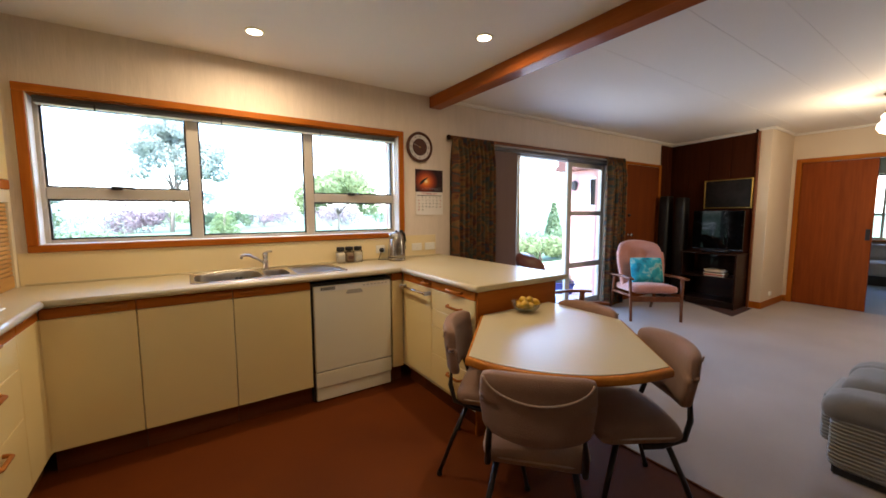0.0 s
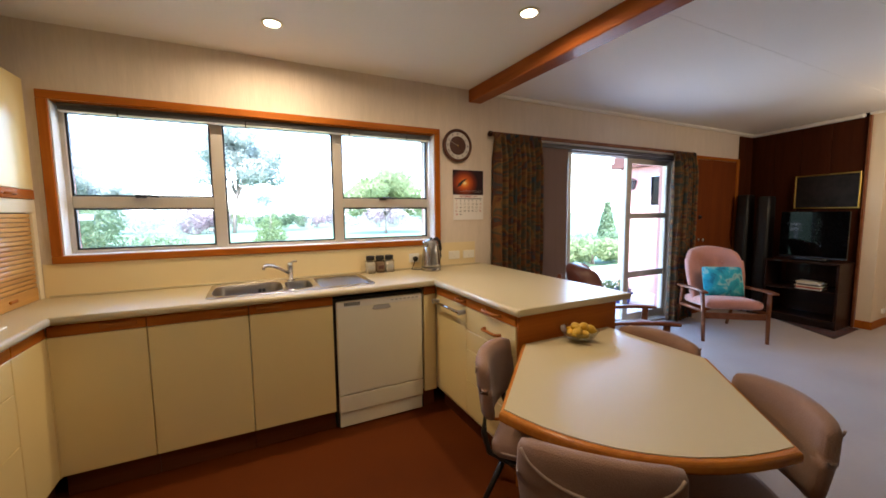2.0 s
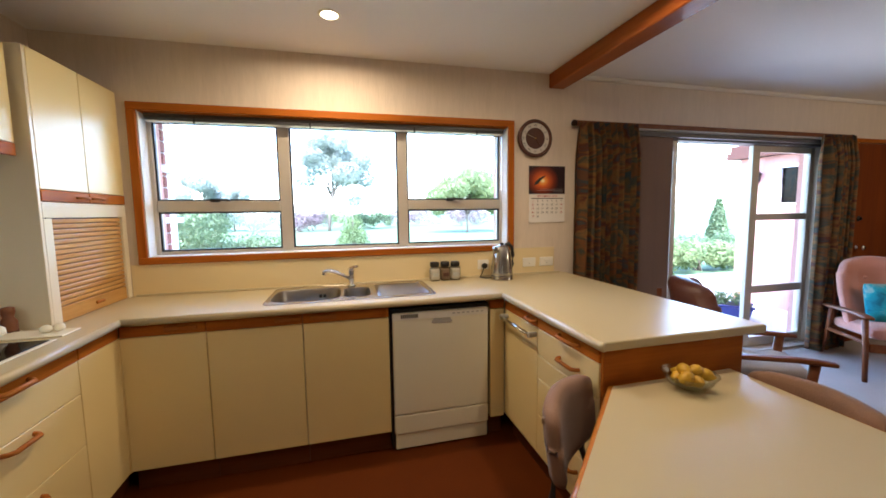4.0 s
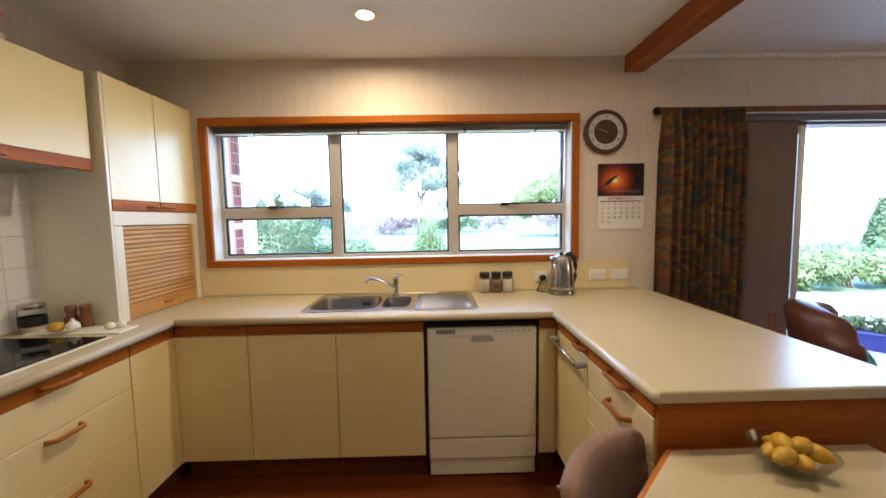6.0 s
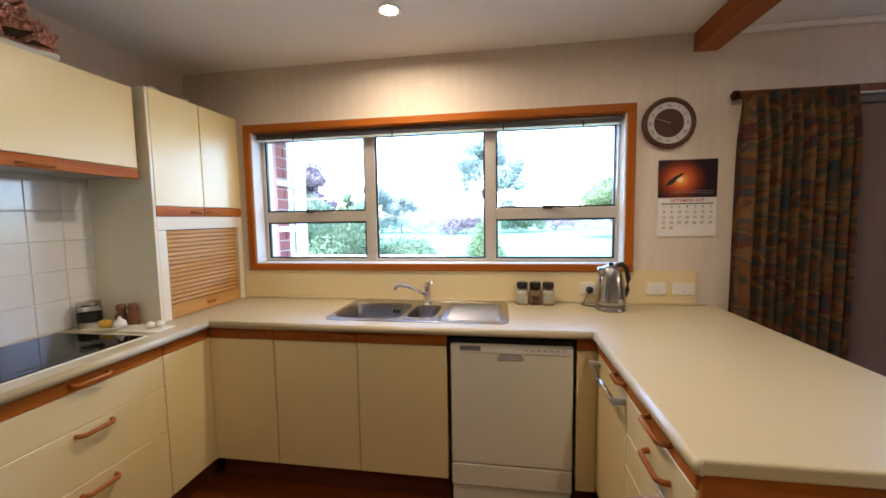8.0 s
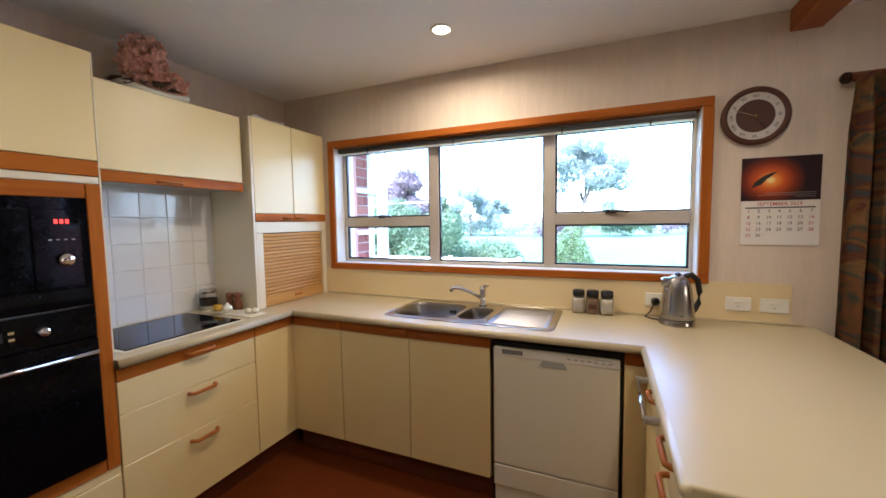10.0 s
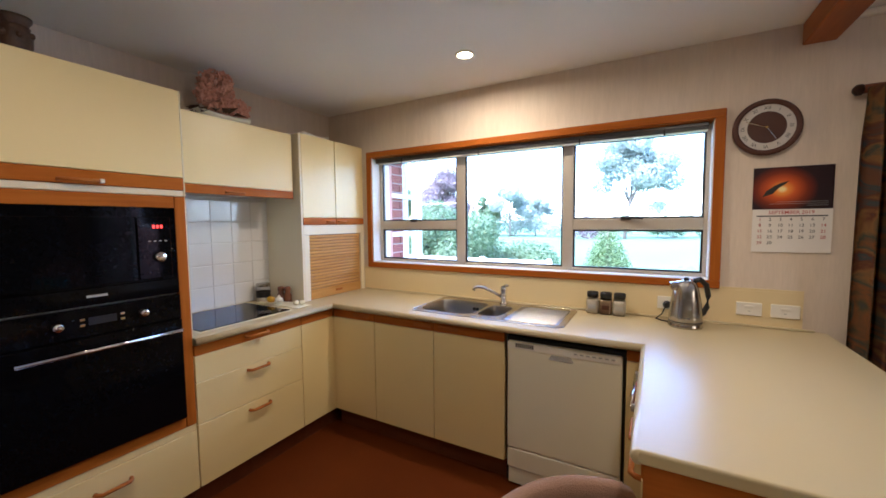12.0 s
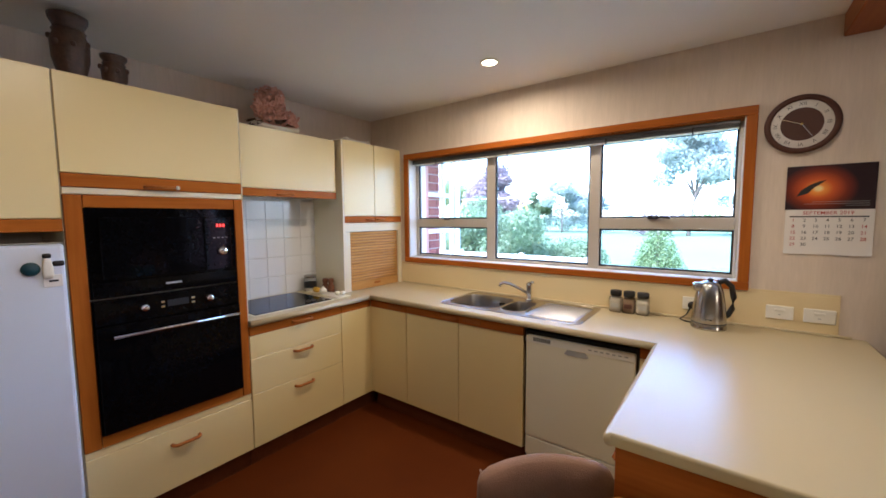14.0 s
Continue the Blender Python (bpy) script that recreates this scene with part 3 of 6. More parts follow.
d3 = thing("door_3", (EAST, -2.0, 0), label="wide flush sliding door in orange-brown veneer, half open", category="door", kind="structure")
part("door_frame", box(EAST - 0.02, -1.52, 0.006, EAST + 0.12, -1.46, 2.13, 0.004), TRIM_Z, d3, place=True)
part("door_head", box(EAST - 0.02, -3.1, 2.07, EAST + 0.12, -1.52, 2.13, 0.004), TRIM_Y, d3, place=True)
part("door_frame", box(EAST - 0.02, -3.16, 0.006, EAST + 0.12, -3.1, 2.13, 0.004), TRIM_Z, d3, place=True)
part("leaf", box(EAST + 0.02, -2.27, 0.010, EAST + 0.06, -1.5205, 2.066, 0.003), DOORWOOD, d3, place=True)
part("finger_pull", box(EAST + 0.012, -2.255, 0.98, EAST + 0.02, -2.21, 1.13, 0.003), BLACK, d3, "black recessed pull", place=True)


# ---- kitchen joinery ----
def bar_handle(name, a, b, out, parent, mat=None, r=0.009):
    """A timber pull between a and b, standing off along out."""
    a, b, out = Vector(a), Vector(b), Vector(out)
    d = (b - a).normalized()
    pts = [a, a + out * 0.55 + d * 0.004, a + out + d * 0.016, b + out - d * 0.016, b + out * 0.55 - d * 0.004, b]
    return part(name, tube(pts, r, 8), mat or HANDLE, parent, "curved timber pull handle", place=True, smooth=True)


def south_unit(x0, x1, label, handle):
    """A base unit under the window with one door and a timber rail above it."""
    u = thing("base_cabinet", ((x0 + x1) / 2, -0.30, 0), label=label, category="cabinet", group="base cabinets under the window")
    part("body", box(x0 + 0.001, -0.578, 0.13, x1 - 0.001, -0.004, 0.74), CREAM_PALE, u, place=True)
    part("plinth", box(x0 + 0.001, -0.545, 0.0, x1 - 0.001, -0.52, 0.13), KICK, u, "dark brown toe board", place=True)
    d = part("door", box(x0 + 0.0025, -0.600, 0.135, x1 - 0.0025, -0.579, 0.835, 0.002), CREAM, u, place=True)
    r = part("rail", box(x0 + 0.0015, -0.601, 0.8375, x1 - 0.0015, -0.579, 0.894, 0.003), TRIM_X, u, "varnished timber top rail", place=True)
    if handle:
        part("finger_pull", box(handle[0], -0.609, 0.858, handle[1], -0.601, 0.880, 0.003), HANDLE, r, "routed timber grip", place=True)
    return u


south_unit(0.602, 0.987, "narrow cream corner base cabinet with timber rail", (0.80, 0.95))
south_unit(0.987, 1.460, "cream sink base cabinet with one plain door", (1.32, 1.45))
south_unit(1.460, 1.934, "cream sink base cabinet beside the dishwasher", (1.50, 1.64))

# filler between dishwasher and peninsula
fl = thing("corner_filler", (2.6, -0.30, 0), label="cream filler panel with timber rail beside the dishwasher", category="panel")
part("panel", box(2.562, -0.598, 0.13, 2.655, -0.578, 0.835, 0.002), CREAM, fl, place=True)
part("rail", box(2.562, -0.600, 0.838, 2.655, -0.578, 0.894, 0.003), TRIM_X, fl, place=True)
part("plinth", box(2.562, -0.545, 0.0, 2.655, -0.52, 0.13), KICK, fl, place=True)
part("body", box(2.570, -0.578, 0.13, 2.655, -0.004, 0.89), CREAM_PALE, fl, place=True)

# dishwasher
dw = thing("dishwasher", (2.248, -0.30, 0), label="white freestanding dishwasher under the counter", category="dishwasher")
# black carcass colour gives the shade in the gaps round the door
part("body", box(1.940, -0.575, 0.012, 2.556, -0.02, 0.872), SEAL, dw, "carcass coloured black for the shade in the side gaps", place=True)
dwd = part("door", box(1.953, -0.604, 0.232, 2.545, -0.577, 0.852, 0.006), WHITE, dw, place=True)
part("handle_recess", prism([(2.20, 0), (2.30, 0), (2.315, 0.004), (2.30, 0.028), (2.20, 0.028), (2.185, 0.004)], 0, 0.004), GREYPLASTIC, dwd, "grey scooped grip").matrix_basis = pose(0, -0.304, 0.808, 90, 0, 0) @ Matrix.Translation((-2.248, -0.028, 0))
part("control_strip", box(1.955, -0.607, 0.812, 2.543, -0.604, 0.850, 0.001), PLASTIC, dwd, "cream control strip", place=True)
vent = part("vent", box(2.0, -0.6085, 0.822, 2.105, -0.607, 0.846), GREYPLASTIC, dwd, place=True)
for i in range(9):
    part("vent_slot", box(2.004 + i * 0.0113, -0.6095, 0.824, 2.009 + i * 0.0113, -0.6085, 0.844), BLACK, vent, place=True)
for i in range(7):
    part("button", box(2.315 + i * 0.03, -0.6095, 0.829, 2.332 + i * 0.03, -0.607, 0.836, 0.0008), GREYPLASTIC, dwd, place=True)
part("lower_panel", box(1.953, -0.602, 0.112, 2.545, -0.577, 0.226, 0.004), WHITE, dw, place=True)
part("foot_panel", box(1.957, -0.592, 0.012, 2.541, -0.572, 0.108, 0.003), WHITE, dw, place=True)
for x in (2.0, 2.5):
    part("foot", lathe([(0.02, 0), (0.02, 0.012)], 12, (x, -0.5, 0)), BLACK, dw, place=True)

# counters: one U-shaped worktop with a rolled front edge
ct = thing("worktop", (1.7, -0.3, 0.9), label="cream laminate worktop with rounded edge running round the kitchen", category="worktop")
SINK = (1.245, -0.535, 2.24, -0.045)
# worktop in strips around the sink cut-out, the rolled edge on the room side
for a in ((0.003, -1.572, 0.618, -0.618), (0.003, -0.618, SINK[0] + 0.02, -0.003), (SINK[2] - 0.02, -0.618, 2.642, -0.003), (SINK[0] + 0.02, -0.618, SINK[2] - 0.02, SINK[1] + 0.02), (SINK[0] + 0.02, SINK[3] - 0.02, SINK[2] - 0.02, -0.003)):
    part("slab", box(a[0], a[1], 0.899, a[2], a[3], TOP), COUNTER, ct, place=True)


edge = bmesh.new()
zc = TOP - 0.019
tube([(0.618, -1.572, zc), (0.618, -0.618, zc)], 0.019, 14, bm=edge)
tube([(0.618, -0.618, zc), (2.642, -0.618, zc)], 0.019, 14, bm=edge)
tube([(2.642, -0.618, zc), (2.642, -1.558, zc), (2.646, -1.5655, zc)], 0.019, 14, bm=edge)
part("rolled_edge", edge, COUNTER, ct, place=True, smooth=True)
pen = box(2.6421, -1.566, 0.899, 3.454, -0.003, TOP)
free = [e for e in pen.edges if abs(e.verts[0].co.z - e.verts[1].co.z) < 1e-4 and (all(v.co.x > 3.45 for v in e.verts) or all(v.co.y < -1.56 for v in e.verts))]
bmesh.ops.bevel(pen, geom=free, offset=0.008, segments=3, affect="EDGES", profile=0.5)
part("peninsula_slab", pen, COUNTER, ct, place=True)
part("upstand", box(0.42, -0.022, TOP, 3.40, -0.006, TOP + 0.012, 0.005, seg=2), COUNTER, ct, "coved back lip", place=True)

sp = thing("splashback", (1.9, -0.003, 0.94), label="cream laminate splashback panel below the window", category="splashback")
part("panel", box(0.40, -0.006, TOP, 3.352, -0.0005, 1.135, 0.001), SPLASH, sp, place=True)
part("panel_end", box(2.994, -0.006, 1.1352, 3.352, -0.0005, 1.148, 0.001), SPLASH, sp, place=True)

# sink
sk = thing("sink", (1.74, -0.29, TOP), label="stainless steel sink with bowl, half bowl and ribbed drainer", category="sink")
x0, y0, x1, y1 = SINK


def basin(cx, cy, w, d, depth, r):
    b = bmesh.new()
    rings = []
    for s, z in ((1.0, 0.003), (0.97, -0.01), (0.93, -depth * 0.5), (0.88, -depth * 0.92), (0.75, -depth)):
        ring = []
        for i in range(32):
            a = 2 * math.pi * i / 32
            ca, sa = math.cos(a), math.sin(a)
            ring.append(b.verts.new((cx + s * w / 2 * math.copysign(abs(ca) ** 0.45, ca), cy + s * d / 2 * math.copysign(abs(sa) ** 0.45, sa), TOP + z)))
        rings.append(ring)
    for i in range(len(rings) - 1):
        for k in range(32):
            b.faces.new((rings[i][k], rings[i][(k + 1) % 32], rings[i + 1][(k + 1) % 32], rings[i + 1][k]))
    b.faces.new(rings[-1])
    return b


def rounded(ax, ay, bx, by, r, n=6):
    """Corner-rounded rectangle outline."""
    pts = []
    for cx, cy, a0 in ((bx - r, by - r, 0), (ax + r, by - r, 90), (ax + r, ay + r, 180), (bx - r, ay + r, 270)):
        pts += [(cx + r * math.cos(radians(a0 + 90 * i / n)), cy + r * math.sin(radians(a0 + 90 * i / n))) for i in range(n + 1)]
    return pts


DRAIN = (1.885, -0.485, 2.205, -0.10)


def deck_with_holes():
    """The flat steel deck around two bowls and the drainer."""
    b = bmesh.new()
    loops = [rounded(x0, y0, x1, y1, 0.05), rounded(*DRAIN, 0.02, 3)]
    for cx, cy, w, d in ((1.465, -0.30, 0.40, 0.38), (1.765, -0.305, 0.165, 0.30)):
        pts = []
        for i in range(32):
            a = 2 * math.pi * i / 32
            ca, sa = math.cos(a), math.sin(a)
            pts.append((cx + w / 2 * math.copysign(abs(ca) ** 0.45, ca), cy + d / 2 * math.copysign(abs(sa) ** 0.45, sa)))
        loops.append(pts)
    edges = []
    for pts in loops:
        vs = [b.verts.new((px, py, TOP + 0.003)) for px, py in pts]
        edges += [b.edges.new((vs[i - 1], vs[i])) for i in range(len(vs))]
    bmesh.ops.triangle_fill(b, use_beauty=True, use_dissolve=False, edges=edges, normal=(0, 0, 1))
    return b


def ribbed_tray():
    """Drainer pressed into long ribs."""
    b = bmesh.new()
    ax, ay, bx, by = DRAIN
    rows = []
    for j in range(97):
        v = j / 96
        py = ay - 0.002 + v * (by - ay + 0.004)
        rib = 0.5 - 0.5 * math.cos(2 * math.pi * 9 * v)
        rows.append([b.verts.new((px, py, TOP + 0.0022 - (0.0012 + 0.010 * rib) * e)) for px, e in ((ax - 0.002, 0.0), (ax + 0.012, 0.3), (ax + 0.03, 1.0), (bx - 0.03, 1.0), (bx - 0.012, 0.3), (bx + 0.002, 0.0))])
    for j in range(96):
        for i in range(5):
            b.faces.new((rows[j][i], rows[j][i + 1], rows[j + 1][i + 1], rows[j + 1][i]))
    return b


part("deck", deck_with_holes(), STEEL, sk, place=True)
part("rim", tube([(px, py, TOP + 0.001) for px, py in rounded(x0, y0, x1, y1, 0.05)], 0.004, 8, closed=True), STEEL, sk, place=True, smooth=True)
b1 = part("bowl", basin(1.465, -0.30, 0.40, 0.38, 0.15, 0.05), SHADED_STEEL, sk, place=True, smooth=True)
b2 = part("half_bowl", basin(1.765, -0.305, 0.165, 0.30, 0.10, 0.04), SHADED_STEEL, sk, place=True, smooth=True)
for x in (1.53, 1.555):
    part("overflow", box(x - 0.010, -0.134, TOP - 0.058, x + 0.010, -0.122, TOP - 0.036, 0.002), BLACK, b1, "dark overflow slot", place=True)
part("plug_hole", lathe([(0.035, -0.148), (0.03, -0.146), (0.012, -0.149)], 20, (1.47, -0.305, TOP)), CHROME, b1, place=True)
part("plug_hole", lathe([(0.028, -0.098), (0.024, -0.096), (0.01, -0.099)], 20, (1.76, -0.305, TOP)), CHROME, b2, place=True)
part("drainer", ribbed_tray(), SHADED_STEEL, sk, "ribbed draining tray", place=True)

tap = thing("mixer_tap", (1.735, -0.075, TOP + 0.003), label="chrome single-lever mixer tap behind the sink", category="tap")
part("body", lathe([(0.028, 0), (0.028, 0.008), (0.022, 0.014), (0.021, 0.09), (0.023, 0.10), (0.023, 0.118), (0.012, 0.128)], 20), CHROME, tap, smooth=True)
part("spout", tube([(-0.01, -0.008, 0.05), (-0.06, -0.04, 0.085), (-0.12, -0.08, 0.118), (-0.155, -0.105, 0.125), (-0.175, -0.118, 0.118), (-0.178, -0.12, 0.10)], 0.011, 12), CHROME, tap, smooth=True)
part("lever", tube([(0.0, 0.0, 0.122), (0.02, -0.012, 0.133), (0.045, -0.028, 0.136)], 0.008, 10), CHROME, tap, smooth=True)

# ---- peninsula ----
pn = thing("peninsula_cabinet", (3.0, -0.78, 0), label="cream peninsula cabinet with drawers and a timber end panel", category="cabinet")
part("body", box(2.672, -1.53, 0.13, 3.335, -0.004, 0.896), CREAM_PALE, pn, place=True)
part("end_panel", box(2.655, -1.548, 0.0, 3.352, -1.531, 0.897, 0.002), TRIM_X, pn, "varnished timber end panel", place=True)
part("back_panel", box(3.336, -1.53, 0.0, 3.352, -0.004, 0.897, 0.002), TRIM_Y, pn, "timber back panel", place=True)
part("plinth", box(2.72, -1.53, 0.0, 2.74, -0.6, 0.13), KICK, pn, "dark toe board", place=True)
cup = part("cupboard_door", box(2.651, -1.036, 0.165, 2.671, -0.62, 0.835, 0.002), CREAM, pn, place=True)
rl = part("drawer_rail", box(2.650, -1.036, 0.838, 2.671, -0.62, 0.894, 0.003), TRIM_Y, pn, "timber drawer front", place=True)
bar_handle("handle", (2.650, -0.93, 0.868), (2.650, -1.03, 0.868), (-0.028, 0, 0), rl)
tb = part("towel_bar", tube([(2.608, -0.66, 0.80), (2.608, -1.02, 0.80)], 0.009, 12), CHROME, cup, "chrome towel bar", place=True, smooth=True)
for yy in (-0.66, -1.02):
    part("bracket", tube([(2.651, yy, 0.80), (2.603, yy, 0.80)], 0.013, 12, taper=0.016), GREYPLASTIC, cup, "grey bar end", place=True)
dr = part("drawer_rail", box(2.650, -1.528, 0.838, 2.671, -1.039, 0.894, 0.003), TRIM_Y, pn, "timber drawer front", place=True)
bar_handle("handle", (2.650, -1.25, 0.868), (2.650, -1.40, 0.868), (-0.030, 0, 0), dr)
for zb, zt in ((0.695, 0.835), (0.575, 0.692), (0.375, 0.572), (0.165, 0.372)):
    d = part("drawer", box(2.651, -1.528, zb, 2.671, -1.039, zt, 0.002), CREAM, pn, place=True)
    if zb != 0.575:
        bar_handle("handle", (2.651, -1.25, zt - 0.075), (2.651, -1.40, zt - 0.075), (-0.030, 0, 0), d)

# ---- west run ----
def west_front(u, name, y0, y1, z0, z1, mat, x=0.6, t=0.02, label=""):
    return part(name, box(x - t, y0 + 0.0015, z0, x, y1 - 0.0015, z1, 0.002), mat, u, label, place=True)


wd = thing("drawer_cabinet", (0.3, -1.24, 0), label="cream three-drawer base cabinet below the cooktop", category="cabinet")
part("body", box(0.01, -1.574, 0.13, 0.579, -0.893, 0.89), CREAM_PALE, wd, place=True)
part("plinth", box(0.52, -1.574, 0.0, 0.545, -0.893, 0.13), KICK, wd, place=True)
r = west_front(wd, "rail", -1.574, -0.893, 0.8385, 0.894, TRIM_Y, 0.602, 0.022, "varnished timber top rail")
bar_handle("handle", (0.602, -1.29, 0.868), (0.602, -1.15, 0.868), (0.030, 0, 0), r)
for zb, zt, h in ((0.695, 0.836, None), (0.470, 0.692, 0.667), (0.130, 0.467, 0.425)):
    d = west_front(wd, "drawer", -1.574, -0.893, zb, zt, CREAM)
    if h:
        bar_handle("handle", (0.60, -1.285, h), (0.60, -1.15, h), (0.030, 0, 0), d)
wc = thing("corner_cabinet", (0.3, -0.7, 0), label="cream corner base cabinet with one narrow door", category="cabinet")
part("body", box(0.01, -0.891, 0.13, 0.579, -0.02, 0.89), CREAM_PALE, wc, place=True)
part("plinth", box(0.52, -0.891, 0.0, 0.545, -0.52, 0.13), KICK, wc, place=True)
west_front(wc, "door", -0.891, -0.602, 0.13, 0.836, CREAM)
part("corner_post", box(0.588, -0.6030, 0.130, 0.6040, -0.588, 0.836), CREAM, wc, place=True)
west_front(wc, "rail", -0.891, -0.602, 0.8385, 0.894, TRIM_Y, 0.602, 0.022, "varnished timber top rail")

# oven tower
tw = thing("oven_tower", (0.3, -1.955, 0), label="tall cream cabinet with a timber frame round the ovens", category="cabinet")
Y0, Y1 = -2.333, -1.578
part("body", box(0.01, Y0, 0.13, 0.575, Y1, 2.178), CREAM_PALE, tw, place=True)
part("side_panel", box(0.01, Y1 + 0.0005, TOP + 0.0, 0.598, Y1 + 0.006, 2.178), CREAM_PALE, tw, place=True)
part("plinth", box(0.52, Y0, 0.0, 0.545, Y1, 0.13), KICK, tw, place=True)
d = west_front(tw, "drawer", Y0, Y1, 0.13, 0.449, CREAM)
bar_handle("handle", (0.60, -2.0, 0.368), (0.60, -1.87, 0.368), (0.030, 0, 0), d)
west_front(tw, "strip", Y0, Y1, 0.4515, 0.486, CREAM, 0.598)
fr = west_front(tw, "frame_stile", Y0, -2.270, 0.488, 1.660, TRIM_Z, 0.604, 0.03, "orange varnished timber frame")
west_front(tw, "frame_stile", -1.628, Y1, 0.488, 1.660, TRIM_Z, 0.604, 0.03)
west_front(tw, "frame_rail", -2.270, -1.628, 0.488, 0.542, TRIM_Y, 0.604, 0.03)
west_front(tw, "frame_rail", -2.270, -1.628, 1.604, 1.660, TRIM_Y, 0.604, 0.03)
west_front(tw, "strip", Y0, Y1, 1.6625, 1.690, CREAM_PALE, 0.598)
r = west_front(tw, "rail", Y0, Y1, 1.6925, 1.752, TRIM_Y, 0.602, 0.022, "varnished timber rail")
bar_handle("handle", (0.602, -2.04, 1.708), (0.602, -1.905, 1.708), (0.026, 0, 0), r, r=0.007)
# white block paints the highlight on the handle's tip
part("handle_cap", box(0.617, -1.916, 1.699, 0.637, -1.902, 1.717, 0.003), PLASTIC, r, "tip of the handle end, its glint painted white", place=True)
west_front(tw, "cupboard_door", Y0, Y1, 1.7545, 2.178, CREAM)

ov = thing("wall_oven", (0.45, -1.949, 0.545), label="black glass built-in oven with steel handle and knobs", category="oven")
part("body", box(0.577, -2.269, 0.543, 0.606, -1.629, 1.18, 0.002), BLACKGLASS, ov, place=True)
od = part("oven_door", box(0.6065, -2.264, 0.550, 0.630, -1.634, 1.058, 0.004), BLACKGLASS, ov, "black glass oven door", place=True)
part("handle", tube([(0.660, -2.21, 1.008), (0.660, -1.65, 1.008)], 0.008, 12), CHROME, od, "slim steel bar handle", place=True, smooth=True)
for yy in (-2.18, -1.68):
    part("handle_post", tube([(0.630, yy, 1.008), (0.658, yy, 1.008)], 0.006, 8), CHROME, od, place=True)
cp = part("control_panel", box(0.6065, -2.264, 1.062, 0.624, -1.634, 1.180, 0.003), BLACKGLASS, ov, place=True)
for yy in (-2.083, -1.794):
    k = part("knob", lathe([(0.021, 0), (0.021, 0.006), (0.017, 0.010), (0.016, 0.026), (0.013, 0.028)], 20), CHROME, cp, "steel control knob", smooth=True)
    k.matrix_basis = pose(0.624 - 0.45, yy + 1.949, 1.122 - 0.545, 0, 90, 0)
for yy in (-2.005, -1.870):
    for z in (1.112, 1.135):
        part("button", box(0.624, yy - 0.008, z - 0.005, 0.628, yy + 0.008, z + 0.005, 0.001), CHROME, cp, place=True)
part("display", box(0.624, -1.985, 1.108, 0.6252, -1.89, 1.140), SEAL, cp, place=True)

mw = thing("built_in_microwave", (0.45, -1.949, 1.186), label="black built-in microwave with a red clock display", category="microwave")
part("body", box(0.577, -2.269, 1.186, 0.606, -1.629, 1.604, 0.002), BLACKGLASS, mw, place=True)
part("lower_trim", box(0.6065, -2.264, 1.188, 0.620, -1.634, 1.262, 0.003), BLACKGLASS, mw, place=True)
part("door", box(0.6065, -2.225, 1.270, 0.626, -1.800, 1.560, 0.004), BLACKGLASS, mw, "black glass microwave door", place=True)
mp = part("control_panel", box(0.6065, -1.796, 1.270, 0.624, -1.660, 1.560, 0.003), BLACKGLASS, mw, place=True)
k = part("knob", lathe([(0.024, 0), (0.023, 0.018), (0.018, 0.021)], 20), CHROME, mp, "steel knob", smooth=True)
k.matrix_basis = pose(0.624 - 0.45, -1.713 + 1.949, 1.372 - 1.186, 0, 90, 0)
for i, dy in enumerate((-0.016, 0.0, 0.016)):
    part("digit", box(0.624, -1.715 + dy - 0.005, 1.506, 0.6255, -1.715 + dy + 0.005, 1.522), LED, mp, "red clock digits", place=True)
for i in range(4):
    part("key_mark", box(0.624, -1.755 + i * 0.022, 1.445, 0.6248, -1.745 + i * 0.022, 1.449), GREYPLASTIC, mp, place=True)
part("badge", box(0.620, -1.985, 1.222, 0.6207, -1.915, 1.232), GREYPLASTIC, mw, "small grey maker's plate", place=True)

# cupboard over the fridge, and the fridge
fc = thing("over_fridge_cupboard", (0.3, -2.66, 1.5), label="cream cupboard above the fridge with timber rail", category="cabinet")
part("body", box(0.01, -2.99, 1.50, 0.579, -2.335, 2.178), CREAM_PALE, fc, place=True)
west_front(fc, "door", -2.99, -2.336, 1.556, 2.178, CREAM)
west_front(fc, "rail", -2.99, -2.336, 1.500, 1.554, TRIM_Y, 0.602, 0.022, "varnished timber rail")
fg = thing("fridge", (0.35, -2.665, 0), label="white upright fridge with magnets on its door", category="fridge")
part("body", box(0.03, -2.975, 0.03, 0.615, -2.352, 1.425, 0.006), FRIDGEW, fg, place=True)
fd = part("door", box(0.620, -2.977, 0.06, 0.685, -2.350, 1.452, 0.014, seg=3), FRIDGEW, fg, place=True)
part("door_top", box(0.622, -2.974, 1.4525, 0.683, -2.353, 1.456, 0.001), GREYPLASTIC, fd, place=True)
part("foot_grille", box(0.56, -2.97, 0.0, 0.60, -2.36, 0.055), BLACK, fg, place=True)
DARKTEAL = material("dark_teal_glaze", (0.008, 0.05, 0.065), (0.005, 0.03, 0.04), 0.3)
m1 = thing("fridge_magnet", (0.688, -2.452, 1.355), label="round dark teal magnet on the fridge door", category="magnet")
part("disc", lathe([(0.026, 0), (0.028, 0.004), (0.022, 0.009)], 20), DARKTEAL, m1, smooth=True).matrix_basis = pose(-0.002, 0, 0, 0, 90, 0)
m2 = thing("fridge_magnet", (0.688, -2.405, 1.355), label="small cream figure-shaped magnet on the fridge door", category="magnet")
part("figure", rbox(0.016, 0.034, 0.085, 0.007, 4, lambda x, y, z: (x, y * (1.0 - 0.45 * max(0, z / 0.05)), z), (0.005, 0, 0)), PLASTIC, m2, smooth=True)
